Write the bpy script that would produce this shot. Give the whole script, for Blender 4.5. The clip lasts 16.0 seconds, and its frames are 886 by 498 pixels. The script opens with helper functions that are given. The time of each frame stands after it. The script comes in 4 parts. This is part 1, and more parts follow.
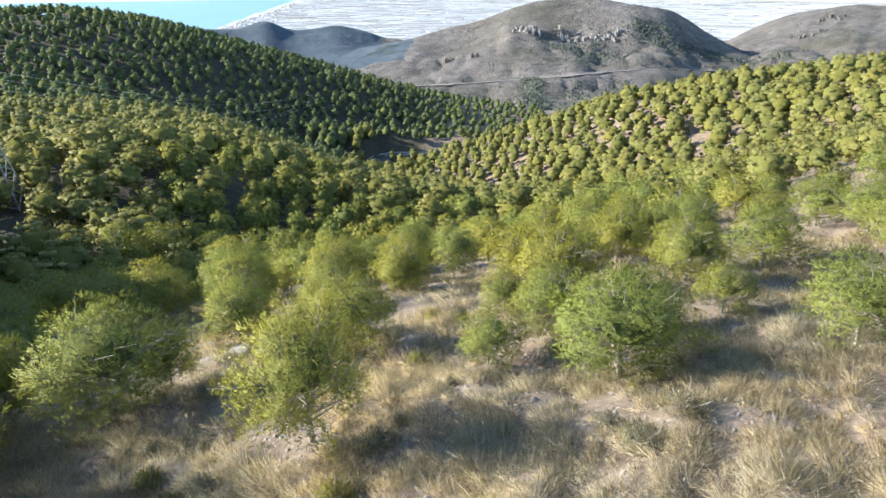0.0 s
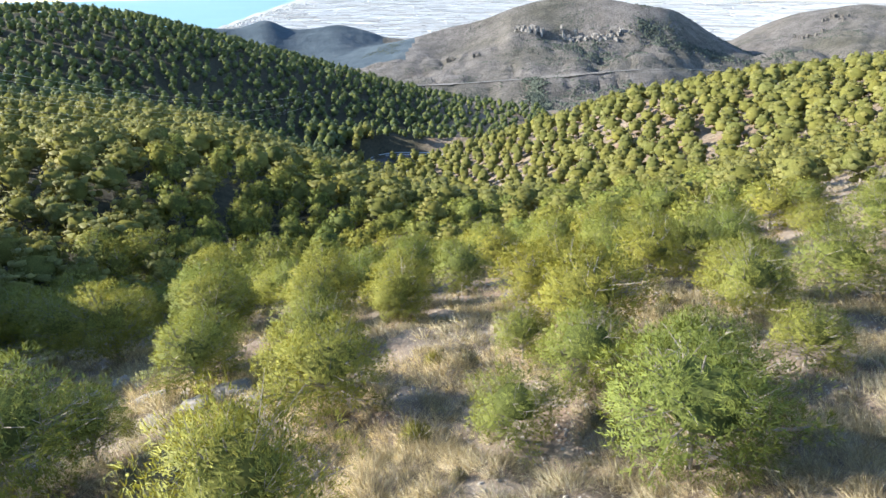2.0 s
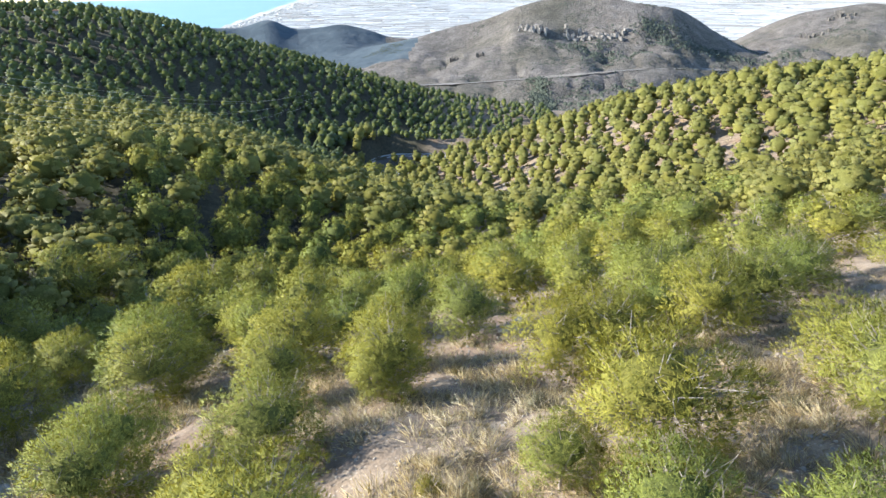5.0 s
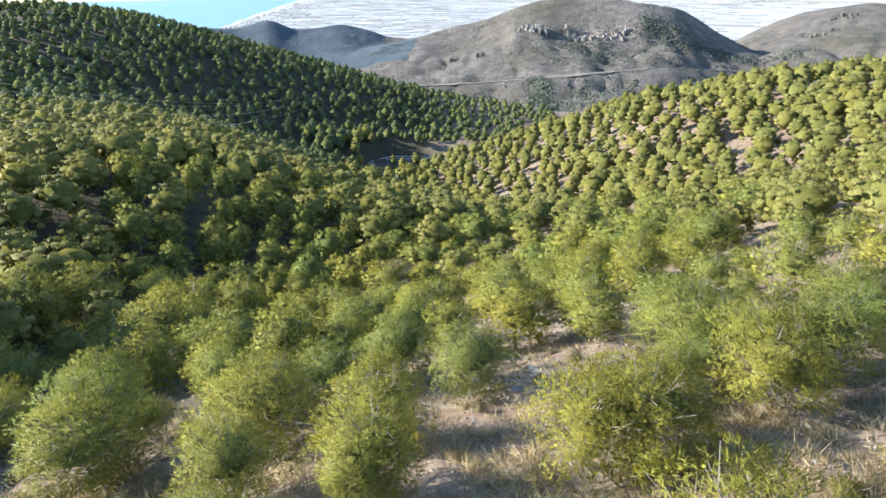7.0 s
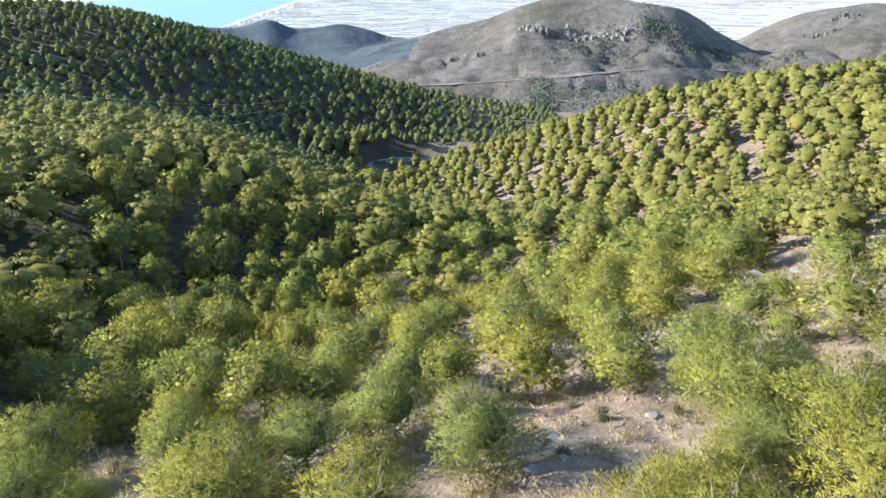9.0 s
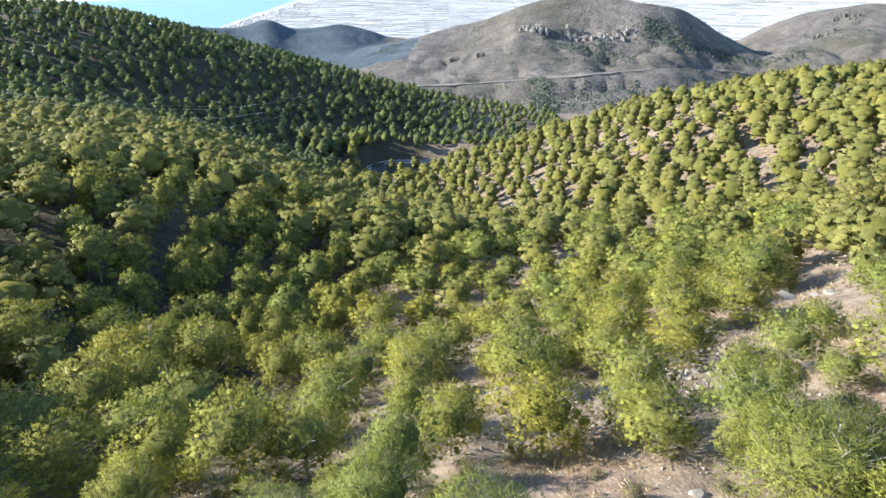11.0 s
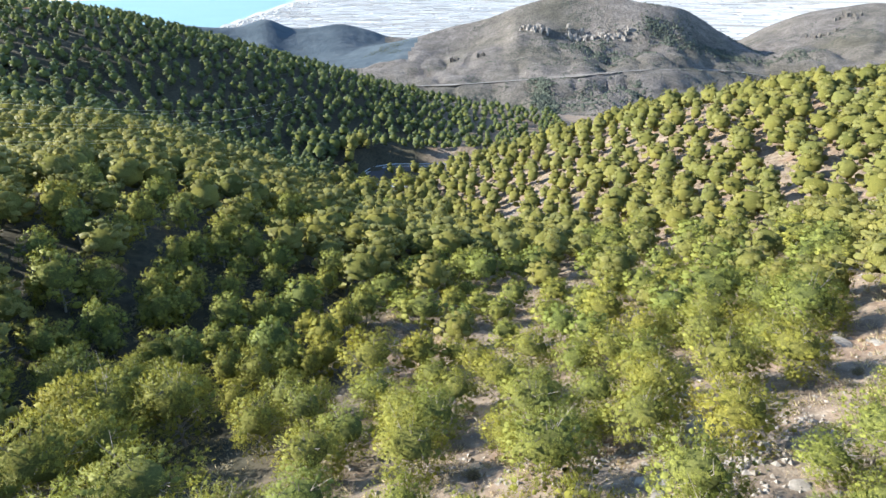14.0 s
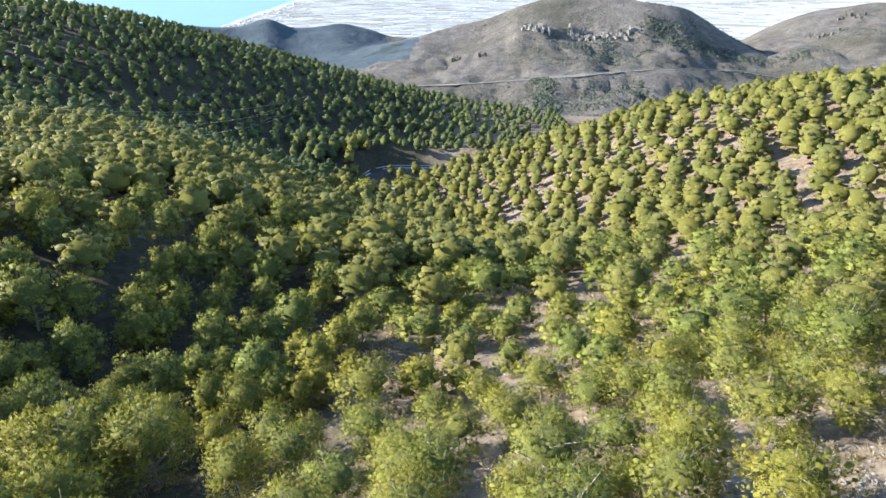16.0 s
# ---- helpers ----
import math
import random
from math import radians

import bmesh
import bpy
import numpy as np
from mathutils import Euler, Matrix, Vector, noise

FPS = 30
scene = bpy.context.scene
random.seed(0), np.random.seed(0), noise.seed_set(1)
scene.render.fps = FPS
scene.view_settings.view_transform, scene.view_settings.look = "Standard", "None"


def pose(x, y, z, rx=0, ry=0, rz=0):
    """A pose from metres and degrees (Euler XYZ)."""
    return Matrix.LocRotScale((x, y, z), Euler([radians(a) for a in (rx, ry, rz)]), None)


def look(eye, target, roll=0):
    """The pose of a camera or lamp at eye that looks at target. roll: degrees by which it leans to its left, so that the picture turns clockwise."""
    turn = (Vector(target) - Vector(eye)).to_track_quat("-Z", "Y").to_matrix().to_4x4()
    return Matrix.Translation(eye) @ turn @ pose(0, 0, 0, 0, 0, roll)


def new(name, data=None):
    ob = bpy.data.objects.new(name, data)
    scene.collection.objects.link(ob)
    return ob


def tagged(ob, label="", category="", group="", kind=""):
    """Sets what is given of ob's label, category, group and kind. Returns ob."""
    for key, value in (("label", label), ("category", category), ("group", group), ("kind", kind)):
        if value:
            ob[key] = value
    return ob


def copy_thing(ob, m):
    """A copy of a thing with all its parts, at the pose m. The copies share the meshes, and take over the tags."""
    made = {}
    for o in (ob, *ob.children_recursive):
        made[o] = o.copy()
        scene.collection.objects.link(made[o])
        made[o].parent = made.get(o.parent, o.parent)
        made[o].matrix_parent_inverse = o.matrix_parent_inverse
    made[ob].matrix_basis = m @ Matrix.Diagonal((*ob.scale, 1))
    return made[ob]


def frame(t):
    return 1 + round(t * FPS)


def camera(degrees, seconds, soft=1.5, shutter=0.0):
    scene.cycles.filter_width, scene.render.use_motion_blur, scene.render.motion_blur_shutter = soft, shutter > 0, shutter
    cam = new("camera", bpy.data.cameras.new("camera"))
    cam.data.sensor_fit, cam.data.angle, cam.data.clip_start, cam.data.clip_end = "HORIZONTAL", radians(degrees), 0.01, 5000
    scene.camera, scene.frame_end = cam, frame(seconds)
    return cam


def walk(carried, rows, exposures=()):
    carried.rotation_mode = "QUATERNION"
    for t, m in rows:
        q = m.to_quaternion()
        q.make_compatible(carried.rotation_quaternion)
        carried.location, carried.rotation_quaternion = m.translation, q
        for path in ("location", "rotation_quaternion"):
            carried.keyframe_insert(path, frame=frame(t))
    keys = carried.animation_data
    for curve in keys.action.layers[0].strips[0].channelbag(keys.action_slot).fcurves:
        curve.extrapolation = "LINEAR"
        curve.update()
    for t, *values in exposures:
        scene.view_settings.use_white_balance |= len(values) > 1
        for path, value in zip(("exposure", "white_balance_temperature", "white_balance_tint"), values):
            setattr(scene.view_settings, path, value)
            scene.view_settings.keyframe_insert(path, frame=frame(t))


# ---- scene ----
import itertools

cam = camera(71.07, 16.0, soft=1.5)


def eye(x, y, z, pitch, yaw, roll):
    """A drone camera: metres, then degrees of tilt, heading (left of +y) and lean."""
    return pose(x, y, z, 90 + pitch, 0, yaw) @ pose(0, 0, 0, 0, 0, roll)


# The drone glides straight down the valley and sinks a little; 0 is sea level.
walk(cam, [
    (0.0, eye(0.00, 0.00, 220.00, -23.88, -0.00, 0.00)),
    (0.5, eye(-0.03, 1.32, 219.71, -23.88, 0.02, 0.01)),
    (1.0, eye(-0.06, 2.65, 219.40, -23.87, 0.03, 0.02)),
    (1.5, eye(-0.09, 3.99, 219.08, -23.87, 0.06, 0.03)),
    (2.0, eye(-0.11, 5.35, 218.80, -23.89, 0.11, 0.05)),
    (2.5, eye(-0.10, 6.73, 218.55, -23.91, 0.17, 0.08)),
    (3.0, eye(-0.09, 8.09, 218.30, -23.93, 0.24, 0.08)),
    (3.5, eye(-0.07, 9.39, 218.06, -23.92, 0.32, 0.07)),
    (4.0, eye(-0.05, 10.49, 217.88, -23.92, 0.37, 0.05)),
    (6.5, eye(-0.00, 16.84, 217.21, -23.89, 0.44, -0.05)),
    (7.0, eye(-0.03, 18.20, 217.12, -23.90, 0.44, -0.04)),
    (7.5, eye(-0.04, 19.58, 217.01, -23.91, 0.44, -0.03)),
    (8.0, eye(-0.06, 20.93, 216.87, -23.92, 0.44, 0.00)),
    (8.5, eye(-0.09, 22.24, 216.72, -23.92, 0.43, 0.04)),
    (9.0, eye(-0.12, 23.33, 216.61, -23.93, 0.43, 0.05)),
    (11.5, eye(-0.24, 29.28, 216.02, -23.90, 0.38, 0.08)),
    (12.0, eye(-0.28, 30.49, 215.90, -23.91, 0.35, 0.11)),
    (12.5, eye(-0.30, 31.68, 215.85, -23.92, 0.35, 0.11)),
    (13.0, eye(-0.32, 32.88, 215.88, -23.92, 0.36, 0.08)),
    (13.5, eye(-0.32, 34.09, 215.92, -23.93, 0.38, 0.05)),
    (14.0, eye(-0.31, 35.28, 215.88, -23.94, 0.40, 0.05)),
    (14.5, eye(-0.29, 36.46, 215.75, -23.94, 0.43, 0.06)),
    (15.0, eye(-0.30, 37.65, 215.62, -23.94, 0.45, 0.07)),
    (15.5, eye(-0.34, 38.83, 215.49, -23.94, 0.49, 0.06)),
    (16.0, eye(-0.36, 40.00, 215.29, -23.96, 0.53, 0.05)),
], [(0.0, 1.59), (16.0, 1.62)])

# ---- light ----
SUN_AZ, SUN_EL = -84.0, 23.0            # degrees: left of the way ahead, above the horizon
az, el = radians(SUN_AZ), radians(SUN_EL)
to_sun = Vector((math.sin(az) * math.cos(el), math.cos(az) * math.cos(el), math.sin(el)))
world = bpy.data.worlds.new("sky")
scene.world = world
world.use_nodes = True
sky = world.node_tree.nodes.new("ShaderNodeTexSky")
sky.sky_type, sky.sun_disc = "NISHITA", False
sky.sun_elevation, sky.sun_rotation = el, az
sky.altitude, sky.air_density, sky.dust_density, sky.ozone_density = 300, 1.0, 0.15, 2.0
world.node_tree.links.new(sky.outputs[0], world.node_tree.nodes["Background"].inputs[0])
world.node_tree.nodes["Background"].inputs[1].default_value = 0.118
sun = new("sun", bpy.data.lights.new("sun", "SUN"))
sun.data.energy, sun.data.angle, sun.data.color = 4.3, radians(0.55), (1.0, 0.94, 0.83)
sun.matrix_world = look((0, 0, 400), Vector((0, 0, 400)) - to_sun)


# ---- materials ----
def shader(name):
    m = bpy.data.materials.new(name)
    m.use_nodes = True
    return m, m.node_tree.nodes, m.node_tree.links, m.node_tree.nodes["Principled BSDF"]


def noise_node(nodes, links, scale, detail=4.0, rough=0.6, coord=None, stretch=None):
    n = nodes.new("ShaderNodeTexNoise")
    n.inputs["Scale"].default_value, n.inputs["Detail"].default_value, n.inputs["Roughness"].default_value = scale, detail, rough
    if coord is None:
        coord = nodes.new("ShaderNodeNewGeometry").outputs["Position"]
    if stretch:
        mp = nodes.new("ShaderNodeMapping")
        mp.inputs["Scale"].default_value = stretch
        links.new(coord, mp.inputs["Vector"])
        coord = mp.outputs["Vector"]
    links.new(coord, n.inputs["Vector"])
    return n.outputs["Fac"]


def ramp(nodes, links, fac, stops):
    r = nodes.new("ShaderNodeValToRGB")
    e = r.color_ramp.elements
    while len(e) < len(stops):
        e.new(0.5)
    for k, (at, col) in zip(e, stops):
        k.position, k.color = at, (*col, 1)
    links.new(fac, r.inputs["Fac"])
    return r.outputs["Color"]


def blend(nodes, links, fac, a, b, kind="MIX"):
    n = nodes.new("ShaderNodeMix")
    n.data_type, n.blend_type = "RGBA", kind
    for socket, v in ((n.inputs[0], fac), (n.inputs[6], a), (n.inputs[7], b)):
        if isinstance(v, (int, float)):
            socket.default_value = v
        elif isinstance(v, tuple):
            socket.default_value = (*v, 1)
        else:
            links.new(v, socket)
    return n.outputs[2]


def bump(nodes, links, bsdf, fac, strength, distance):
    b = nodes.new("ShaderNodeBump")
    b.inputs["Strength"].default_value, b.inputs["Distance"].default_value = strength, distance
    links.new(fac, b.inputs["Height"])
    links.new(b.outputs[0], bsdf.inputs["Normal"])


def plain(name, colour, rough=0.8, metal=0.0, vary=0.25, scale=3.0):
    m, n, l, b = shader(name)
    f = noise_node(n, l, scale, 5)
    lo, hi = tuple(c * (1 - vary) for c in colour), tuple(min(1, c * (1 + vary)) for c in colour)
    l.new(ramp(n, l, f, [(0.3, lo), (0.7, hi)]), b.inputs["Base Color"])
    b.inputs["Roughness"].default_value, b.inputs["Metallic"].default_value = rough, metal
    bump(n, l, b, f, 0.3, 0.02)
    return m


def foliage(name, dark, mid, light, through_light=0.35):
    """Needles: a diffuse blade that lets some light through, varied blade by blade and tree by tree."""
    m, n, l, b = shader(name)
    geo, info = n.new("ShaderNodeNewGeometry"), n.new("ShaderNodeObjectInfo")
    blades = ramp(n, l, geo.outputs["Random Per Island"], [(0.0, dark), (0.5, mid), (1.0, light)])
    trees = ramp(n, l, info.outputs["Random"], [(0.0, (0.88, 0.96, 0.94)), (0.5, (1.0, 1.0, 1.0)), (1.0, (1.14, 1.05, 0.88))])
    patch = ramp(n, l, noise_node(n, l, 0.11, 2), [(0.35, (0.9, 0.95, 1.0)), (0.65, (1.1, 1.05, 0.92))])
    col = blend(n, l, 1.0, blend(n, l, 1.0, blades, trees, "MULTIPLY"), patch, "MULTIPLY")
    mottle = ramp(n, l, noise_node(n, l, 7.0, 5, 0.7), [(0.32, (0.62, 0.66, 0.66)), (0.68, (1.34, 1.32, 1.30))])
    col = blend(n, l, 1.0, col, mottle, "MULTIPLY")
    l.new(col, b.inputs["Base Color"])
    b.inputs["Roughness"].default_value = 0.55
    b.inputs["Specular IOR Level"].default_value = 0.12
    t = n.new("ShaderNodeBsdfTranslucent")
    l.new(blend(n, l, 1.0, col, (1.2, 1.1, 0.65), "MULTIPLY"), t.inputs["Color"])
    mix = n.new("ShaderNodeMixShader")
    mix.inputs[0].default_value = through_light
    l.new(b.outputs[0], mix.inputs[1])
    l.new(t.outputs[0], mix.inputs[2])
    l.new(mix.outputs[0], n["Material Output"].inputs["Surface"])
    return m


needles = foliage("pine_needles", (0.176, 0.196, 0.052), (0.240, 0.258, 0.069), (0.318, 0.328, 0.090), 0.28)
# Needles of the wood: greyer and bluer than the near ones, for haze.
far_needles = foliage("haze_greyed_needles", (0.170, 0.184, 0.074), (0.202, 0.215, 0.085), (0.246, 0.254, 0.102), 0.32)
# Far-hill needles: shade and distance haze put into a darker, bluer colour.
hazy_needles = foliage("hazy_hill_needles", (0.100, 0.125, 0.070), (0.130, 0.156, 0.084), (0.172, 0.194, 0.100), 0.30)
# Inside of the crowns: their inner shade put into a darker needle colour.
crown_shade = foliage("crown_inside_shade", (0.112, 0.124, 0.044), (0.142, 0.153, 0.055), (0.175, 0.184, 0.068), 0.15)
crown_shade.node_tree.nodes["Principled BSDF"].inputs["Specular IOR Level"].default_value = 0.0
straw = foliage("dry_grass", (0.29, 0.235, 0.165), (0.46, 0.395, 0.292), (0.58, 0.52, 0.40), 0.35)
shrub_leaves = foliage("grey_shrub_leaves", (0.123, 0.119, 0.081), (0.209, 0.199, 0.142), (0.294, 0.285, 0.209), 0.2)
bark = plain("pine_bark", (0.30, 0.27, 0.235), 0.9, 0, 0.35, 14)
twig = plain("grey_twig", (0.30, 0.27, 0.24), 0.9, 0, 0.3, 9)
limestone = plain("limestone", (0.27, 0.25, 0.225), 0.95, 0, 0.4, 3.5)
steel = plain("galvanised_steel", (0.55, 0.57, 0.60), 0.45, 0.8, 0.12, 4)
pale_steel = plain("pale_guard_rail_steel", (0.42, 0.50, 0.58), 0.5, 0.3, 0.1, 2)
gutter_concrete = plain("gutter_concrete", (0.42, 0.45, 0.48), 0.85, 0, 0.15, 0.8)
asphalt = plain("asphalt", (0.055, 0.055, 0.06), 0.85, 0, 0.2, 1.5)
far_asphalt = plain("worn_far_asphalt", (0.25, 0.24, 0.23), 0.9, 0, 0.12, 0.05)
pale_earth = plain("pale_dug_earth", (0.20, 0.183, 0.166), 0.95, 0, 0.25, 0.06)
white_wall = plain("whitewashed_wall", (0.510, 0.501, 0.484), 0.8, 0, 0.06, 0.05)
plastic, p_nodes, p_links, p_bsdf = shader("greenhouse_plastic")
p_links.new(ramp(p_nodes, p_links, p_nodes.new("ShaderNodeNewGeometry").outputs["Random Per Island"], [(0.0, (0.30, 0.28, 0.25)), (0.14, (0.36, 0.345, 0.32)), (0.4, (0.46, 0.46, 0.455)), (1.0, (0.56, 0.57, 0.57))]), p_bsdf.inputs["Base Color"])
p_bsdf.inputs["Roughness"].default_value = 0.6
roof_tile = plain("terracotta_roof", (0.42, 0.22, 0.14), 0.85, 0, 0.2, 1.0)
cliff_rock = plain("cliff_rock", (0.25, 0.235, 0.22), 0.95, 0, 0.4, 0.12)
crag_rock = plain("dark_crag_rock", (0.13, 0.12, 0.11), 0.95, 0, 0.4, 0.15)


def soil_material():
    """Stony tan and reddish slope soil with pale pebbles, and shade coloured in on the left bank."""
    m, n, l, b = shader("stony_soil")
    big, mid, fine = noise_node(n, l, 0.12, 4), noise_node(n, l, 0.9, 6), noise_node(n, l, 14.0, 4, 0.7)
    base = ramp(n, l, mid, [(0.30, (0.112, 0.086, 0.064)), (0.52, (0.228, 0.180, 0.136)), (0.72, (0.325, 0.272, 0.214))])
    red = ramp(n, l, mid, [(0.3, (0.160, 0.104, 0.072)), (0.7, (0.335, 0.240, 0.170))])
    col = blend(n, l, ramp(n, l, big, [(0.52, (0, 0, 0)), (0.66, (1, 1, 1))]), base, red)
    v = n.new("ShaderNodeTexVoronoi")
    v.inputs["Scale"].default_value = 5.5
    l.new(n.new("ShaderNodeNewGeometry").outputs["Position"], v.inputs["Vector"])
    stone = ramp(n, l, v.outputs["Distance"], [(0.10, (1, 1, 1)), (0.24, (0, 0, 0))])
    col = blend(n, l, stone, col, (0.40, 0.36, 0.315))
    # shade under the closed wood of the left bank, darkened into the soil colour
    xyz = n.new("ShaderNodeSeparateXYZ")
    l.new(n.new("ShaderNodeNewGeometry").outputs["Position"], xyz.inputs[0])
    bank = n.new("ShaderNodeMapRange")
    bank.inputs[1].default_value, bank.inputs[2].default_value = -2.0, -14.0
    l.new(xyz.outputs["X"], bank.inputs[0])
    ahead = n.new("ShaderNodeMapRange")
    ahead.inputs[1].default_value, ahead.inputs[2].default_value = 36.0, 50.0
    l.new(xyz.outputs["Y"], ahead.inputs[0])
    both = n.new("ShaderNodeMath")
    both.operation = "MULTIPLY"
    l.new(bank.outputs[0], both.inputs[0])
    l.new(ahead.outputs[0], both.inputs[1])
    bank_shade = ramp(n, l, mid, [(0.35, (0.030, 0.029, 0.018)), (0.7, (0.085, 0.078, 0.046))])
    col = blend(n, l, both.outputs[0], col, bank_shade)
    col = blend(n, l, 0.55, col, ramp(n, l, fine, [(0.3, (0.55, 0.55, 0.55)), (0.7, (1.35, 1.3, 1.25))]), "MULTIPLY")
    l.new(col, b.inputs["Base Color"])
    b.inputs["Roughness"].default_value = 0.95
    bump(n, l, b, blend(n, l, 0.5, fine, v.outputs["Distance"]), 0.7, 0.08)
    return m


def scrub_material():
    """Distant dry hillside: grey-brown stony ground, paled for haze, under low olive scrub."""
    m, n, l, b = shader("dry_scrub_hillside")
    big, mid, fine = noise_node(n, l, 0.006, 5), noise_node(n, l, 0.035, 8, 0.65), noise_node(n, l, 0.25, 5, 0.75)
    ground = ramp(n, l, mid, [(0.30, (0.106, 0.096, 0.090)), (0.5, (0.168, 0.153, 0.143)), (0.70, (0.245, 0.226, 0.212))])
    olive = ramp(n, l, mid, [(0.3, (0.066, 0.066, 0.048)), (0.7, (0.140, 0.127, 0.094))])
    col = blend(n, l, ramp(n, l, big, [(0.42, (0, 0, 0)), (0.66, (0.8, 0.8, 0.8))]), ground, olive)
    col = blend(n, l, 0.8, col, ramp(n, l, fine, [(0.38, (0.42, 0.44, 0.43)), (0.6, (1.28, 1.26, 1.24))]), "MULTIPLY")
    l.new(col, b.inputs["Base Color"])
    b.inputs["Roughness"].default_value = 1.0
    bump(n, l, b, blend(n, l, 0.5, mid, fine), 1.0, 9.0)
    return m


def fields_material():
    """Coastal plain between the greenhouses: pale tracks, bare plots and a few green ones."""
    m, n, l, b = shader("coastal_fields")
    v = n.new("ShaderNodeTexVoronoi")
    v.inputs["Scale"].default_value = 0.012
    l.new(n.new("ShaderNodeNewGeometry").outputs["Position"], v.inputs["Vector"])
    col = ramp(n, l, v.outputs["Color"], [(0.2, (0.27, 0.275, 0.27)), (0.5, (0.37, 0.378, 0.378)), (0.8, (0.44, 0.455, 0.465))])
    l.new(col, b.inputs["Base Color"])
    b.inputs["Roughness"].default_value = 0.9
    return m


def sea_material():
    m, n, l, b = shader("sea_water")
    f = noise_node(n, l, 0.004, 4)
    l.new(ramp(n, l, f, [(0.3, (0.15, 0.32, 0.39)), (0.7, (0.18, 0.36, 0.43))]), b.inputs["Base Color"])
    b.inputs["Roughness"].default_value = 0.35
    bump(n, l, b, noise_node(n, l, 0.05, 5), 0.6, 1.0)
    return m


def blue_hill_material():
    """Low coastal hills, coloured dark blue for distance haze and shade."""
    m, n, l, b = shader("hazy_coastal_hills")
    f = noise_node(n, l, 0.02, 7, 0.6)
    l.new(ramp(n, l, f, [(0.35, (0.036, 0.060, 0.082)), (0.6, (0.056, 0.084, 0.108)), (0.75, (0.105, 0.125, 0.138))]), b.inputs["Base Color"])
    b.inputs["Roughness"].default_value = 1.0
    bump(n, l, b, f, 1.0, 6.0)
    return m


hazy_hills = blue_hill_material()
soil, scrub, fields, sea_water = soil_material(), scrub_material(), fields_material(), sea_material()


# ---- mesh helpers ----
def mesh_from(name, verts, faces, materials, slots=None, smooth=False):
    """A mesh from arrays of vertices and equal-sided faces."""
    me = bpy.data.meshes.new(name)
    verts, faces = np.asarray(verts, np.float32), np.asarray(faces, np.int32)
    k = faces.shape[1]
    me.vertices.add(len(verts))
    me.vertices.foreach_set("co", verts.ravel())
    me.loops.add(faces.size)
    me.loops.foreach_set("vertex_index", faces.ravel())
    me.polygons.add(len(faces))
    me.polygons.foreach_set("loop_start", np.arange(0, faces.size, k, dtype=np.int32))
    me.polygons.foreach_set("use_smooth", np.full(len(faces), smooth))
    for m in materials:
        me.materials.append(m)
    if slots is not None:
        me.polygons.foreach_set("material_index", np.asarray(slots, np.int32))
    me.update(calc_edges=True)
    return me


def part(name, bm, material, parent, label=""):
    """Links a bmesh as one mesh object under a thing."""
    me = bpy.data.meshes.new(name)
    bm.to_mesh(me)
    bm.free()
    me.materials.append(material)
    ob = new(name, me)
    ob.parent = parent
    return tagged(ob, label)


def tube(bm, points, radii, sides=6):
    """A tapered tube along points."""
    rings = []
    for k, p in enumerate(points):
        a, b = Vector(points[max(k - 1, 0)]), Vector(points[min(k + 1, len(points) - 1)])
        way = (b - a).normalized()
        u = way.orthogonal().normalized()
        v = way.cross(u)
        rings.append([bm.verts.new(Vector(p) + radii[k] * (u * math.cos(2 * math.pi * s / sides) + v * math.sin(2 * math.pi * s / sides))) for s in range(sides)])
    for lo, hi in zip(rings, rings[1:]):
        for s in range(sides):
            bm.faces.new((lo[s], lo[(s + 1) % sides], hi[(s + 1) % sides], hi[s]))
    bm.faces.new(rings[-1])
    bm.faces.new(rings[0][::-1])


# ---- the lie of the land ----
def swells(y, spread, xs, heights):
    """A row of rounded hills and hollows across the valley."""
    return [(x, y, spread, h) for x, h in zip(xs, heights)]


RELIEF = [
    swells(-10, 34, (-70, -35, 0, 35), (-28.3, -1.4, -1.6, -0.7)),
    swells(25, 34, (-70, -35, 0, 35), (5.2, 5.4, 0.6, -1.7)),
    swells(60, 34, (-62, -27, 8, 43), (-21.9, 4.5, -7.7, 4.1)),
    swells(95, 34, (-62, -27, 8, 43), (21.8, -15.3, -2.7, -0.7)),
    swells(140, 48, (-115, -55, 0, 55, 110), (-27.6, -4.6, 20.8, -26.9, 0.6)),
    swells(185, 48, (-115, -55, 0, 55, 110), (17.3, 31.0, -57.1, 24.8, 1.9)),
    swells(245, 62, (-190, -115, -45, 25, 100), (-10.5, -0.6, -41.8, 42.7, -18.9)),
    swells(310, 62, (-190, -115, -45, 25, 100), (7.9, 1.6, 6.1, -37.2, -3.6)),
    swells(400, 120, (-260, -110, 40, 190), (60.4, 8.7, 33.6, 14.4)),
    swells(550, 120, (-150, 80), (13.4, -28.5)),
    swells(100, 120, (-300, 260), (-5.6, 57.3)),
    swells(385, 45, (-290, -250, -180, -120), (-5.0, -0.8, 0.6, -0.8)),
]
FORMS = np.array([form for row in RELIEF for form in row])
ROAD_Z = 142.0
BEND = (-19.5, 273.5)
WAVES = np.random.RandomState(5).uniform(-1, 1, (40, 4))
CREST_MESA = ((-14, 10), (-11.6, 30), (-8.6, 40), (-5.1, 61), (-2.4, 77), (0.3, 95), (3.3, 114), (5.9, 143), (8.0, 157), (12.9, 164),
              (15.9, 152), (18.9, 142), (20.8, 114), (22.0, 92), (23.7, 70), (25.7, 50), (28.9, 30), (33, 25))
CREST_RIGHT = ((19, 8), (21.3, 11), (23.3, 50), (25.1, 92), (26.7, 117), (28.1, 134), (29.8, 144), (31.8, 157), (34.2, 155), (39, 135), (60, 90))
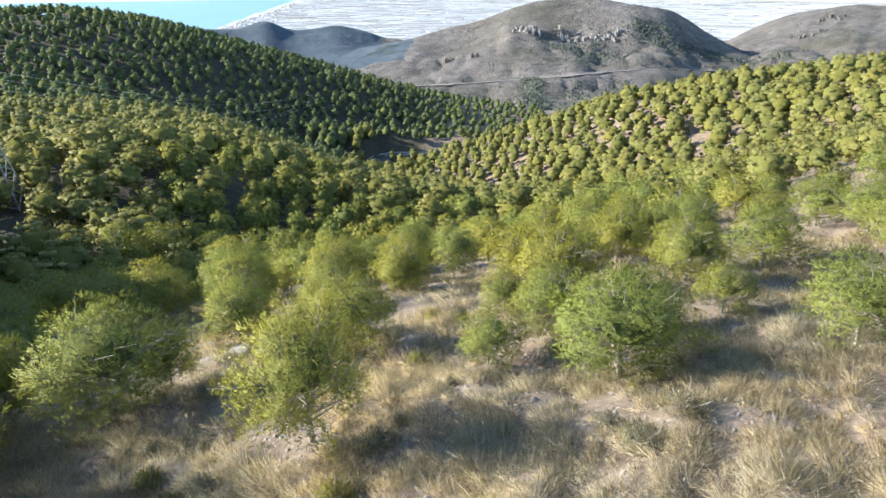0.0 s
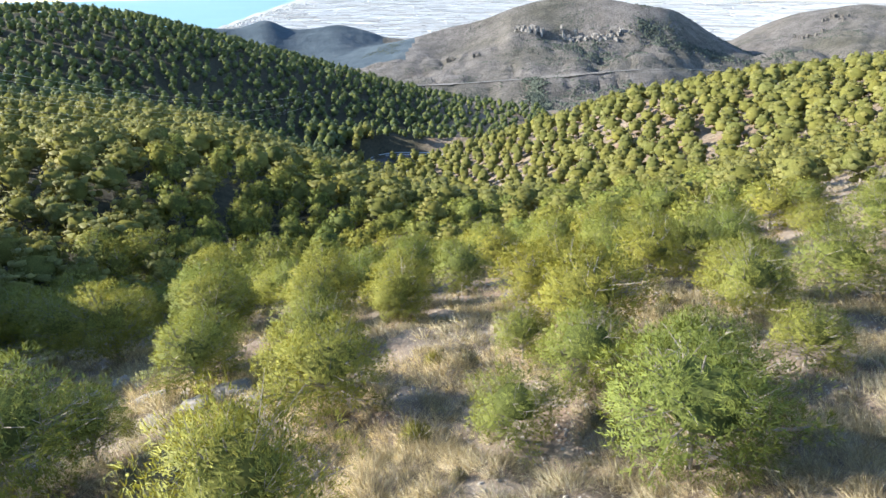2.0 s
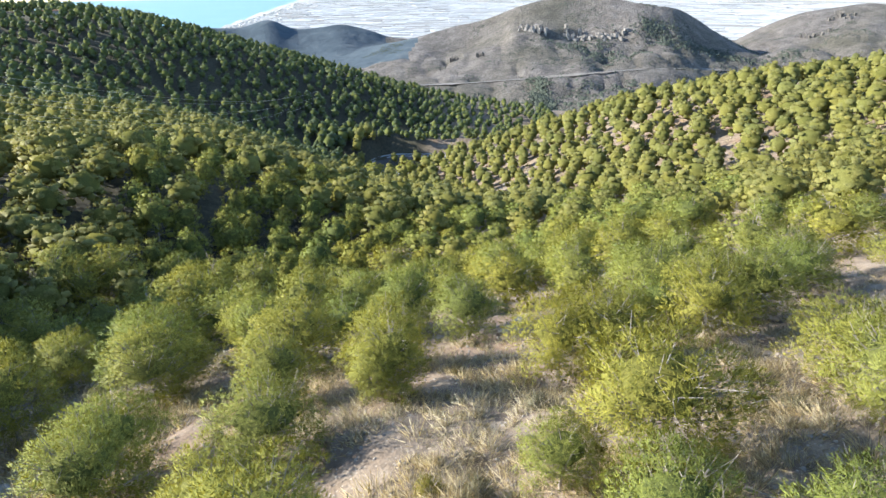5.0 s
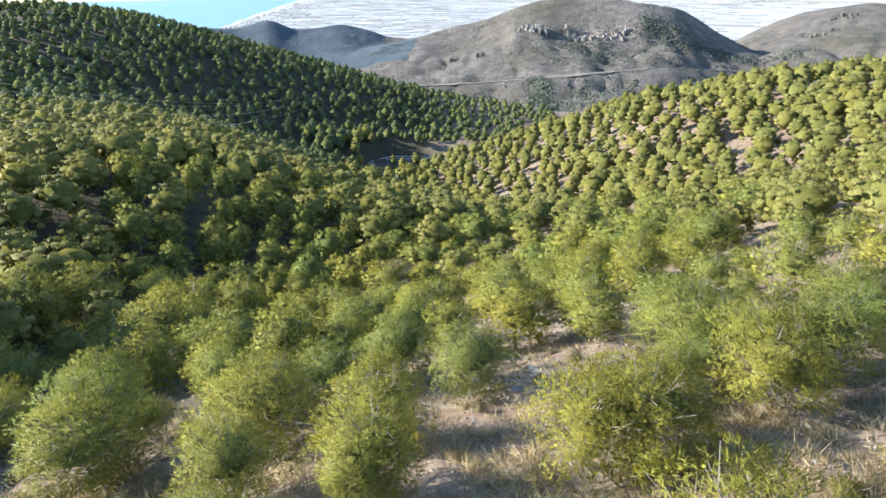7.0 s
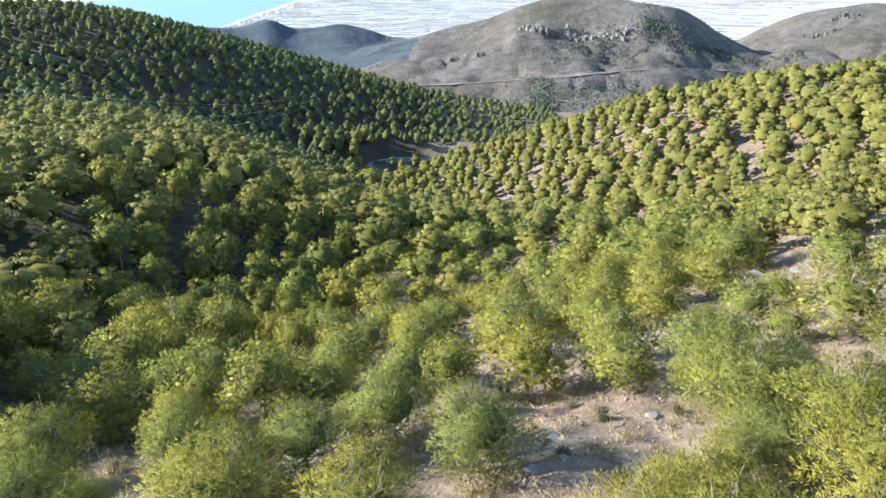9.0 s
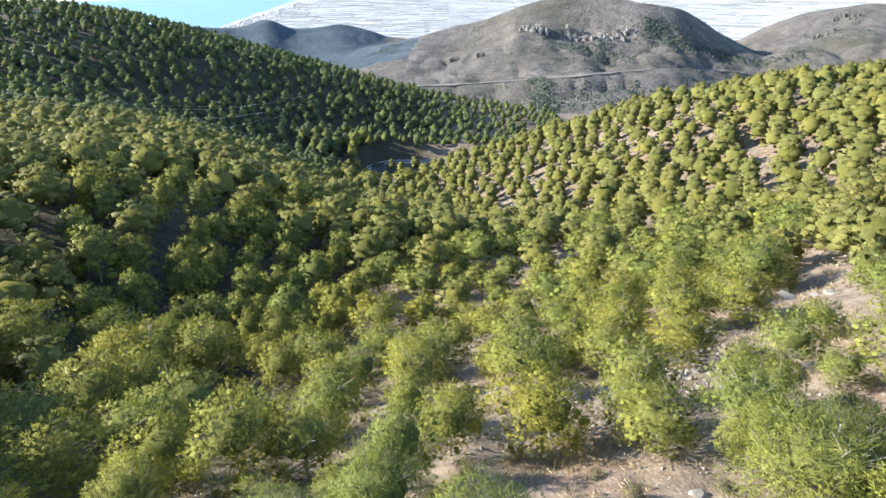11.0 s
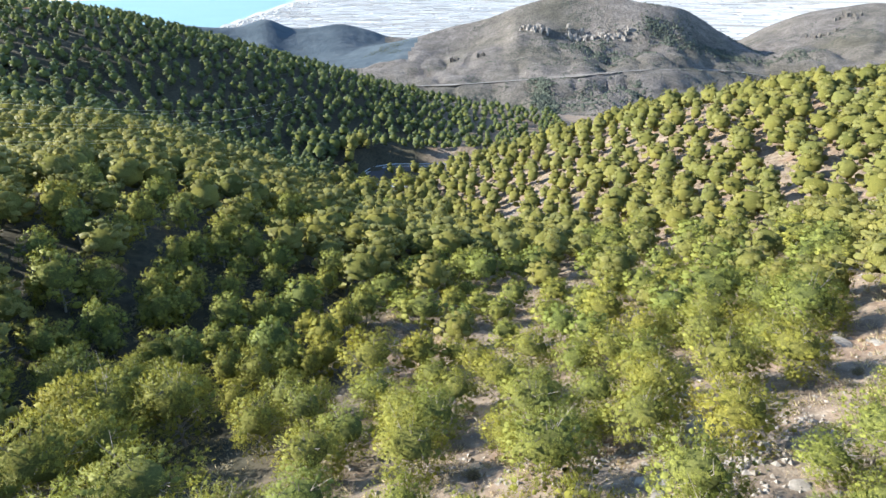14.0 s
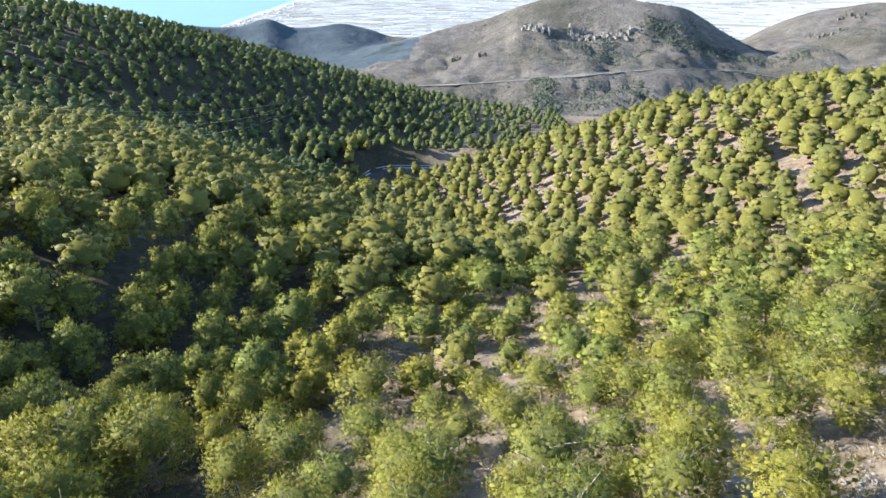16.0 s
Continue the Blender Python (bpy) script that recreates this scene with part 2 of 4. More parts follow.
CREST_BLUE = ((-40, 60), (-26, 90), (-21.7, 106), (-19.8, 99), (-17.4, 97), (-15.1, 121), (-13.2, 94), (-11.3, 97), (-9.2, 107), (-6.6, 88),
              (-5.1, 70), (-3.9, 68), (-2.4, 58), (0, 8))


def steps(v, lo, hi):
    s = np.clip((v - lo) / (hi - lo), 0, 1)
    return s * s * (3 - 2 * s)


def waves(x, y, size, first, count):
    """Smooth uneven swell of about 1, with no lines in it."""
    out = np.zeros_like(x)
    for k in range(first, first + count):
        a, b, c, d = WAVES[k % 40]
        ang, s = a * math.pi, size * (1 + 0.45 * b)
        out += np.sin((x * math.cos(ang) + y * math.sin(ang)) / s + 6.3 * c + 1.3 * np.sin((x * math.sin(ang) - y * math.cos(ang)) / (s * 1.7) + 6.3 * d))
    return out / math.sqrt(count)


def gullies(x, y, size, first):
    """Sharp-crested folds, from 0 to about 1."""
    return 1 - np.abs(np.sin(waves(x, y, size, first, 3) * 1.4))


def from_hairpin(x, y):
    """The distance from the middle of the hairpin, which opens to the right."""
    return np.where(x > BEND[0], np.abs(y - BEND[1]) + np.maximum(x - np.where(y < BEND[1], -8, 14), 0) * 0.8, np.hypot(x - BEND[0], y - BEND[1]))


def hollow(x, y):
    return np.exp(-((x + 26) / 20) ** 2 - ((y - 72) / 27) ** 2)


def near_z(x, y):
    z = 211.97 - 0.0260 * x - 0.2357 * y
    for cx, cy, s, h in FORMS:
        z = z + h * np.exp(-((x - cx) ** 2 + (y - cy) ** 2) / (2 * s * s))
    # the shaded hollow beside the spur, where the pines stand taller
    return z - 3.4 * hollow(x, y)


FAR_ROAD = ((-9, 1080, 43), (-4.6, 1079, 45), (-0.4, 1076, 47.6), (2.4, 1078, 50.3), (5.3, 1080, 55), (7.7, 1066, 60.5), (10.1, 1066, 65), (12.5, 1082, 68.6), (14.8, 1110, 70.4), (16.6, 1133, 71.2),
            (18.3, 1156, 71), (21.4, 1241, 62.8), (23.9, 1318, 52.5), (25.2, 1326, 48), (26.4, 1330, 42.5), (28.4, 1324, 37), (33, 1310, 32))


def crest(a, table):
    """A skyline's height by bearing, with soft bends."""
    return sum(np.interp(a + o, *zip(*table)) for o in (-0.6, -0.3, 0, 0.3, 0.6)) / 5


def road_by_bearing(a, column):
    at = [row[0] for row in FAR_ROAD]
    return sum(np.interp(a + o, at, [row[column] for row in FAR_ROAD]) for o in np.linspace(-1.6, 1.6, 9)) / 9


def ground_z(x, y):
    """The height of the ground anywhere."""
    x, y = np.asarray(x, float), np.asarray(y, float)
    d, a = np.hypot(x, y), np.degrees(np.arctan2(x, y))
    near = near_z(x, y) + 0.22 * waves(x, y, 1.6, 0, 5) + 0.12 * waves(x, y, 0.6, 5, 4) * (d < 160)
    # an unseen shoulder of ground, added left of the view to shade the left bank
    over = -38 - 0.70 * (y - 30) - x
    near = near + (25.0 + 8.0 * np.exp(-((y - 52) / 10) ** 2) - 19.0 * steps(y, 60, 80)) * steps(over, -12, 8) * np.exp(-np.maximum(over - 8, 0) / 60) * steps(y, -9, 33) * (1 - steps(y, 84, 104))
    # the ledge of the hairpin, with its cut bank
    r = from_hairpin(x, y)
    near = near + 3.4 * np.exp(-((r - 21.5) / 4.5) ** 2) * steps(y, 270, 284)
    bank = steps(r, 15.2, 20.5 + 16 * steps(266 - y, 0, 14) * steps(-x, 4, 14))
    near = np.where(bank < 1, ROAD_Z * (1 - bank) + near * bank, near)
    # far hills by bearing and distance
    folds = gullies(x, y, 75, 10)
    fine = gullies(x, y, 26, 20)
    rough = waves(x, y, 14, 30, 5)
    mesa = crest(a, CREST_MESA)
    cliff = 0.12 * steps(a, 4.5, 6) * (1 - steps(a, 16, 18))
    along = d + 26 * waves(x, y, 60, 3, 4)
    s = np.interp(along, (700, 800, 1050, 1075, 1330, 1348, 1500, 1560, 1900), (-0.3, 0, 0.25, 0.28, 0.55, 0.55, 1, 0.95, 0.0))
    s = s + np.where((along > 1330) & (along < 1500), cliff * (1 - (along - 1342) / 158) * steps(along, 1330, 1346), 0)
    side = np.interp(d, (700, 900, 1300, 1450, 1560), (0, 1, 0.8, 0.0, 0.0))
    mesa_z = 24 + (mesa - 24) * s - side * (18 * folds + 9.0 * fine) + side * 1.6 * rough + 10
    right = crest(a, CREST_RIGHT)
    s = np.interp(d, (800, 1100, 1500, 1900, 2500), (0.05, 0.22, 0.62, 1, 0))
    right_z = 8 + (right - 8) * s - np.interp(d, (900, 1300, 1750, 1900), (0, 1, 0.7, 0)) * (20 * folds + 7 * fine - 1.5 * rough)
    blue = crest(a, CREST_BLUE)
    s = np.interp(d, (1250, 1450, 1700, 2000), (0, 0.3, 1, 0))
    blue_z = 8 + (blue - 8) * s - np.interp(d, (1300, 1500, 1680, 1720), (0, 1, 0.6, 0)) * (16 * folds)
    far = np.maximum(np.maximum(np.maximum(mesa_z * (d < 2000), right_z), blue_z), np.where(a < -8, 6 + 0 * d, 8))
    level = 1 - steps(np.abs(d - road_by_bearing(a, 1)), 5, 40)
    far = far * (1 - level) + road_by_bearing(a, 2) * level
    far = np.where(np.abs(a) > 75, 150.0, far)
    sea = (a < shore(d)) & (d > 2100) & (a > -75)
    far = np.where(sea, -6.0, far)
    far = np.where((far < 9) & (d > 2000), far + (d - 2000) * 0.0185, far)
    w = steps(d, 520, 760)
    return near * (1 - w) + far * w


def shore(d):
    """The bearing of the coast at a distance."""
    return np.interp(d, (2100, 2500, 2700, 3100, 3700, 4700, 5200), (-60, -24, -19.8, -17.6, -15.2, -12.6, -12))


def height(x, y):
    return float(ground_z(np.array([x]), np.array([y]))[0])


def build_ground():
    """One sheet out to the horizon, finer towards the valley."""
    rad = np.unique(np.concatenate([[0.0], np.geomspace(2.5, 4950, 300), np.arange(1300, 1720, 14)]))
    ang = np.radians(np.concatenate([np.arange(-46, 46, 0.28), np.arange(48, 312, 6)]))
    n, k = len(rad), len(ang)
    x, y = rad[:, None] * np.sin(ang), rad[:, None] * np.cos(ang)
    z = ground_z(x, y)
    i, j = np.meshgrid(np.arange(n - 1), np.arange(k), indexing="ij")
    j2 = (j + 1) % k
    faces = np.stack([i * k + j, (i + 1) * k + j, (i + 1) * k + j2, i * k + j2], -1).reshape(-1, 4)[:, ::-1]
    mid = rad[i].ravel()
    a = np.degrees(ang[j]).ravel()
    zz = z[i, j].ravel()
    flat = (mid > 1500) & (zz < 9.5 + np.maximum(mid - 2000, 0) * 0.0185)
    slots = np.where(flat, 2, np.where(mid > 540, 1, 0))
    # the coastal hills take the material coloured for haze
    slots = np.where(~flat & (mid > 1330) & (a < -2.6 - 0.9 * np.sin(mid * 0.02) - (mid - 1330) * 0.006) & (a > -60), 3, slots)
    me = mesh_from("ground", np.stack([x, y, z], -1).reshape(-1, 3), faces, [soil, scrub, fields, hazy_hills], slots, True)
    tagged(new("ground", me), "stony tan hillside soil running out to dry hills and plain", "ground", kind="structure")


build_ground()


def build_sea():
    rad, ang = np.geomspace(1900, 4950, 30), np.radians(np.linspace(-76, -9, 60))
    x, y = rad[:, None] * np.sin(ang), rad[:, None] * np.cos(ang)
    i, j = np.meshgrid(np.arange(29), np.arange(59), indexing="ij")
    faces = np.stack([i * 60 + j, i * 60 + j + 1, (i + 1) * 60 + j + 1, (i + 1) * 60 + j], -1).reshape(-1, 4)
    me = mesh_from("sea", np.stack([x, y, 2.0 + np.maximum(rad[:, None] - 2000, 0) * 0.0185 + 0 * x], -1).reshape(-1, 3), faces, [sea_water], None, True)
    tagged(new("water", me), "calm pale blue sea along the coast", "sea", kind="structure")


build_sea()


# ---- pines ----
def lump_shape(cuts=1):
    """A unit ball of triangles: its points and its faces."""
    bm = bmesh.new()
    bmesh.ops.create_icosphere(bm, subdivisions=cuts, radius=1)
    bm.verts.index_update()
    out = np.array([v.co for v in bm.verts]), np.array([[v.index for v in f.verts] for f in bm.faces])
    bm.free()
    return out


def build_pine(seed, puffs, blades, length, width, core, twigs=True, limbs=26, spread=1.0, out=0.42, foot=0.20, heart=0.7):
    """A pine of height 1: a bent trunk with bare lower limbs, and a domed crown of rounded puffs of needles."""
    rs = np.random.RandomState(seed)
    lean = rs.uniform(-0.06, 0.06, 2)
    thing = new("pine_tree")
    bm = bmesh.new()
    stem = [Vector((lean[0] * h * h + 0.012 * math.sin(7 * h + seed), lean[1] * h * h + 0.012 * math.cos(6 * h + seed), h * 0.90 - 0.03)) for h in np.linspace(0, 1, 8)]
    tube(bm, stem, [0.022 * (1 - 0.85 * k / 7) for k in range(8)], 6)
    belly, top = rs.uniform(0.40, 0.50), 0.94
    phase, wobble = rs.uniform(0, 6.28, 3), rs.uniform(0.11, 0.20)

    def girth(h, ang):
        up = np.where(h > belly, (h - belly) / (top - belly), (belly - h) / (belly + 0.16))
        lobing = 1 + wobble * np.sin(3 * ang + phase[0] + 3 * h) + 0.6 * wobble * np.sin(5 * ang + phase[1] - 4 * h)
        return out * np.sqrt(np.maximum(1 - up * up, 0.0)) * lobing

    # puffs over the dome, as many at each height as its girth asks for
    hs = np.linspace(foot, 0.90, 200)
    share = np.cumsum(girth(hs, 0 * hs) + 0.10)
    h = np.interp((np.arange(puffs) + rs.uniform(0.1, 0.9, puffs)) / puffs * share[-1], share, hs)
    ang = 2.39996 * np.arange(puffs) + rs.uniform(-0.45, 0.45, puffs)
    r = girth(h, ang) * rs.uniform(0.58, 0.92, puffs)
    r[::7] *= 0.6
    base = np.stack([lean[0] * h * h + np.cos(ang) * r, lean[1] * h * h + np.sin(ang) * r, h], 1)
    size = rs.uniform(0.075, 0.135, puffs) * spread * (1.12 - 0.25 * h)
    base = np.concatenate([base, [[lean[0] * 0.9, lean[1] * 0.9, 0.90]]])
    size = np.append(size, 0.09 * spread)
    for k in rs.permutation(puffs)[:limbs]:
        tip = Vector(base[k])
        root = Vector((lean[0] * tip.z ** 2, lean[1] * tip.z ** 2, tip.z * 0.68))
        bow = (root + tip) / 2 + Vector((0, 0, -0.03))
        tube(bm, [root, bow, tip], [0.0085, 0.0055, 0.002], 3)
        if twigs:
            for q in range(3):
                tube(bm, [bow.lerp(tip, rs.uniform(0, 0.7)), tip + Vector(rs.normal(0, 0.075, 3))], [0.0035, 0.0012], 3)
    if twigs:
        # dead twigs under the crown
        for k in range(14):
            a, z = rs.uniform(0, 6.28), rs.uniform(0.10, 0.42)
            reach = rs.uniform(0.10, 0.30)
            tube(bm, [(0, 0, z), (math.cos(a) * reach * 0.6, math.sin(a) * reach * 0.6, z + rs.uniform(-0.02, 0.05)), (math.cos(a + 0.3) * reach, math.sin(a + 0.3) * reach, z + rs.uniform(-0.05, 0.08))], [0.005, 0.0032, 0.0012], 3)
    part("trunk", bm, bark, thing)
    squash = np.array([1.12, 1.12, 0.80])
    middle = np.array([lean[0] * 0.3, lean[1] * 0.3, 0.40])

    def facing(at, d, jitter):
        body = at - middle
        body /= np.linalg.norm(body, axis=-1, keepdims=True) + 1e-6
        n = 0.42 * d + 0.95 * body + np.array([0, 0, 0.20]) + rs.normal(0, jitter, at.shape)
        return n / np.linalg.norm(n, axis=-1, keepdims=True)

    # needles: slim blades in sprays over each puff, standing outwards and up
    n = blades // 5
    pick = rs.choice(len(base), n, p=size ** 2 / (size ** 2).sum())
    d = rs.normal(0, 1, (n, 3)) + np.array([0, 0, 0.35])
    d /= np.linalg.norm(d, axis=1)[:, None]
    at = base[pick] + d * (size[pick] * rs.uniform(0.60, 1.14, n))[:, None] * squash
    at[:, 2] = np.maximum(at[:, 2], 0.05)
    at, d = np.repeat(at, 5, 0), np.repeat(d, 5, 0)
    way = d * 0.75 + np.array([0, 0, 0.40]) + rs.normal(0, 0.50, at.shape)
    way /= np.linalg.norm(way, axis=1)[:, None]
    nrm = facing(at, d, 0.12)
    side = np.cross(way, nrm + rs.normal(0, 0.3, at.shape))
    side /= np.linalg.norm(side, axis=1)[:, None]
    ln, wd = length * rs.uniform(0.6, 1.3, (len(at), 1)), width * rs.uniform(0.6, 1.3, (len(at), 1))
    root = at + rs.normal(0, 0.25 * length, at.shape)
    v = np.stack([root - side * wd * 0.5, root + side * wd * 0.5, root + way * ln + side * wd * 0.1], 1)
    turn = (np.cross(v[:, 1] - v[:, 0], v[:, 2] - v[:, 0]) * nrm).sum(1) < 0
    v[turn] = v[turn][:, [1, 0, 2]]
    v, nrm = v.reshape(-1, 3), np.repeat(nrm, 3, 0)
    faces = np.arange(len(v)).reshape(-1, 3)
    # the thick of each puff
    ball, tris = lump_shape()
    swell = 1 + 0.16 * np.sin(ball[None] @ np.array([3.1, 4.3, 2.7]) + np.arange(len(base))[:, None] * 1.7) + 0.10 * rs.normal(0, 1, (len(base), len(ball)))
    cv = base[:, None] + ball[None] * swell[..., None] * (size * core)[:, None, None] * squash
    cn = facing(cv, np.broadcast_to(ball[None], cv.shape), 0.10)
    faces = np.concatenate([faces, (tris[None] + len(v) + len(ball) * np.arange(len(base))[:, None, None]).reshape(-1, 3)])
    v, nrm = np.concatenate([v, cv.reshape(-1, 3)]), np.concatenate([nrm, cn.reshape(-1, 3)])
    # the dense inside of the crown, coloured darker as shade between the puffs
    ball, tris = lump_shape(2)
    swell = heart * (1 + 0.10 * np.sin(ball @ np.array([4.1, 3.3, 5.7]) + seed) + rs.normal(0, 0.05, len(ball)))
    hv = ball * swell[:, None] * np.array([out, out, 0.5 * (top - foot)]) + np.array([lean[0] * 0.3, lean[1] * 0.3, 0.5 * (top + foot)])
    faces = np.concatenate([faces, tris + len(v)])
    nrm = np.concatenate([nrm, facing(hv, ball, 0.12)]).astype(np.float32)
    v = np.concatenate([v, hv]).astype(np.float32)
    ob = new("crown", blade_mesh("crown", v, nrm, [needles, crown_shade], faces, inside(faces)))
    ob.parent = thing
    return thing, v, nrm, faces


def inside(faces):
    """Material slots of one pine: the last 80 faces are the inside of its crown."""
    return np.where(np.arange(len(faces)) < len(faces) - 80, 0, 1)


def blade_mesh(name, v, nrm, materials, faces=None, slots=None):
    me = mesh_from(name, v, np.arange(len(v)).reshape(-1, 3) if faces is None else faces, materials, slots, True)
    me.attributes.new("custom_normal", "FLOAT_VECTOR", "POINT").data.foreach_set("vector", np.ascontiguousarray(nrm, np.float32).ravel())
    return me


NEAR = [build_pine(s, 90, 16500, 0.034, 0.0060, 0.10, True, 36, 0.92, 0.46, 0.25, 0.46)[0] for s in range(7)]
MIDDLE = [build_pine(20 + s, 64, 8500, 0.032, 0.0086, 0.26, True, 14, 0.95, 0.45, 0.24, 0.50)[0] for s in range(6)]
BEHIND = [build_pine(30 + s, 46, 4600, 0.035, 0.0112, 0.48, False, 6, 0.98, 0.45, 0.22, 0.56)[0] for s in range(6)]
FAR = []
for s in range(18):
    # six for the nearest slopes, six for the middle ground and six plainer ones for the farther hills
    proto, *rest = (build_pine(40 + s, 28, 1200, 0.040, 0.0165, 0.62, False, 0, 1.05, 0.43, 0.20, 0.60) if s < 6 else
                    build_pine(40 + s, 14, 300, 0.056, 0.0280, 0.74, False, 0, 1.25, 0.41, 0.20, 0.72) if s < 12 else
                    build_pine(40 + s, 7, 80, 0.085, 0.0480, 0.78, False, 0, 1.4, 0.36, 0.20, 0.74))
    for o in list(proto.children) + [proto]:
        bpy.data.objects.remove(o)
    FAR.append(rest)
LOOK_SMALL = "small bushy young pine standing in dry grass"
LOOK_TALL = "tall rounded green pine on a dry slope"
LOOK = "bushy yellow-green pine on a stony slope"
planted = []
used = set()


def plant(x, y, tall, wide=1.0):
    """One pine: place, height in metres, breadth against the usual."""
    kinds = NEAR if y < 46 else MIDDLE if y < 80 else BEHIND
    k = random.randrange(len(kinds))
    m = Matrix.LocRotScale((x, y, height(x, y) - 0.02 * tall), Euler((random.uniform(-0.05, 0.05), random.uniform(-0.05, 0.05), random.uniform(0, 6.28))), (1, 1, 1))
    proto = kinds[k]
    if proto.name in used:
        ob = copy_thing(proto, m)
    else:
        ob = proto
        used.add(proto.name)
    ob.matrix_basis = m @ Matrix.Diagonal((tall * wide, tall * wide, tall, 1))
    planted.append((x, y, 0.32 * tall * wide))
    tagged(ob, LOOK_SMALL if tall < 2.6 else LOOK_TALL if tall > 4.6 else LOOK, "tree", "pines of the valley")


plant(5, 25.3, 4.11, 1.16)
plant(-3.7, 21.5, 3.2, 1.28)
plant(7.3, 20, 3.18, 1.31)
plant(-10, 27.3, 2.92, 1.29)
plant(-5.4, 27.9, 3.1, 1.3)
plant(-3.7, 13.8, 4.61, 0.88)
plant(-11.7, 17.8, 4.53, 1.21)
plant(-15.8, 18.3, 3.84, 0.86)
plant(-9.5, 24.9, 2.96, 1.25)
plant(1.6, 18.5, 2.21, 1.28)
plant(5.7, 16.9, 4, 1.25)
plant(11.1, 21.5, 2.2, 1.28)
plant(13.7, 17.5, 3.4, 1.28)
plant(16.1, 28.3, 3.5, 1.28)
plant(12.8, 29.2, 3.5, 1.25)
plant(5.9, 33.1, 3.72, 1.24)
plant(1.1, 40.4, 3.7, 1.17)
plant(-2.1, 42.8, 4.38, 0.86)
plant(-2.5, 35.6, 3.4, 1.25)
plant(-6.9, 36.8, 4.18, 1.24)
plant(-13.5, 36.9, 4.4, 1.22)
plant(-16.3, 31.4, 4.3, 1.06)
plant(-26.1, 41.3, 4.86, 1.16)
plant(-32.6, 42.4, 4.65, 1.15)
plant(-6.8, 50.4, 4.3, 1.17)
plant(-13.6, 50.7, 4.28, 0.95)
plant(12.3, 38.9, 3.51, 1.28)
plant(9.8, 38.3, 2.52, 1.26)
plant(24.9, 38.7, 3.4, 1.28)
plant(25.9, 51.5, 4.3, 1.28)
plant(25.5, 34.6, 3.4, 1.28)
plant(13.1, 43.7, 3.22, 1.28)
plant(-29.7, 43.6, 4.87, 1.03)
plant(-20.1, 33.1, 3.88, 0.99)
plant(-2.1, 31.9, 3.36, 1.14)
plant(11.3, 25.9, 3.5, 1.03)
plant(10.9, 35.7, 3.81, 1.06)
plant(-1.9, 46.4, 4.43, 0.75)
plant(-6.4, 55, 4.32, 1.06)
plant(-12.3, 45.7, 3.78, 0.92)
plant(-12.5, 34.6, 3.82, 1.23)
plant(-21.2, 41.6, 3.84, 1.04)
plant(-35.7, 57.6, 5.73, 1.06)
plant(-22.5, 48.4, 3.68, 1.01)
plant(-24.4, 57.2, 6.07, 1.02)
plant(19, 44.2, 3.61, 1.28)
plant(11.5, 47.7, 3.43, 1.26)
plant(8.2, 47.5, 3.16, 1.26)
plant(24.2, 43.5, 2.9, 1.28)
plant(-19.8, 39.7, 3.72, 0.92)
plant(-6.5, 32.5, 3.21, 1.15)
plant(-8, 39.9, 3.46, 1.21)
plant(-12.8, 39.2, 2.25, 1.14)
plant(-13.1, 47.9, 3.81, 0.88)
plant(-9.6, 49.6, 5.22, 0.96)
plant(-5.5, 41.7, 3.44, 1.21)
plant(4, 49.9, 4.43, 1.25)
plant(17.9, 41.1, 3.41, 1.28)
plant(11.3, 45.2, 3.43, 1.26)
plant(7.9, 49.8, 3.67, 0.9)
plant(-17, 43.3, 4.43, 1.06)
plant(-10, 54.7, 4.04, 1.07)
plant(0.5, 52.2, 3.44, 0.93)
plant(9.1, 53, 4.47, 0.99)
plant(15.3, 55, 2.52, 1.26)
plant(10.7, 41.7, 4.32, 1.28)
plant(6.8, 36, 2.53, 1.26)
plant(18.1, 52.1, 2.21, 1.28)
plant(-2.1, 53.8, 4.07, 0.75)
plant(-0, 49.4, 3.52, 0.99)
plant(4.3, 57.6, 4.48, 1.19)
plant(17.8, 55.8, 3.81, 1.03)
plant(14.1, 50.5, 2.82, 1.08)
# unseen pines left of the view, added to shade the nearest ground
plant(-14.6, 11, 5.01, 1.09)
plant(-18, 12.5, 5.42, 1.09)
plant(-16.5, 15, 4.62, 1)
plant(-20.5, 16.5, 5.23, 1.09)
plant(-15.5, 7.5, 5.01, 1.1)
plant(-13.8, 11.8, 6.01, 1.09)
# the pines ahead
plant(-36.6, 73.2, 7.56, 1.16)
plant(-40.1, 69.3, 7.56, 0.99)
plant(-9.9, 40.9, 3.96, 0.77)
plant(-5.3, 23.3, 2.88, 1.11)
plant(-2.4, 31.1, 2.25, 1.08)
plant(4.2, 32.7, 3.72, 1.12)
plant(2.8, 24.4, 2.24, 1.08)
plant(4.2, 21.5, 3.12, 1.11)
plant(14.3, 38.7, 3.93, 1.14)
plant(-10.3, 19.5, 3.15, 0.73)
plant(-5.9, 18.9, 1.73, 0.9)
plant(-37.6, 69.5, 6.94, 0.83)
plant(-31, 77, 6.25, 0.82)
plant(-25, 70.6, 7.56, 1.16)
plant(-24.1, 62.4, 7.56, 0.95)
plant(-19.8, 71.7, 7.56, 0.86)
plant(-2.6, 65.8, 4.14, 1.14)
plant(-3.6, 43.8, 2.62, 1.1)
plant(20.4, 51.6, 4.53, 1.14)
plant(8.3, 37.2, 2.31, 1.09)
plant(-44.3, 96.2, 5.69, 0.82)
plant(-39.3, 90.5, 7.55, 0.87)
plant(-36.1, 92.5, 5.97, 0.82)
plant(-41.2, 90.2, 3.77, 0.76)
plant(-36, 81.8, 5.23, 0.81)
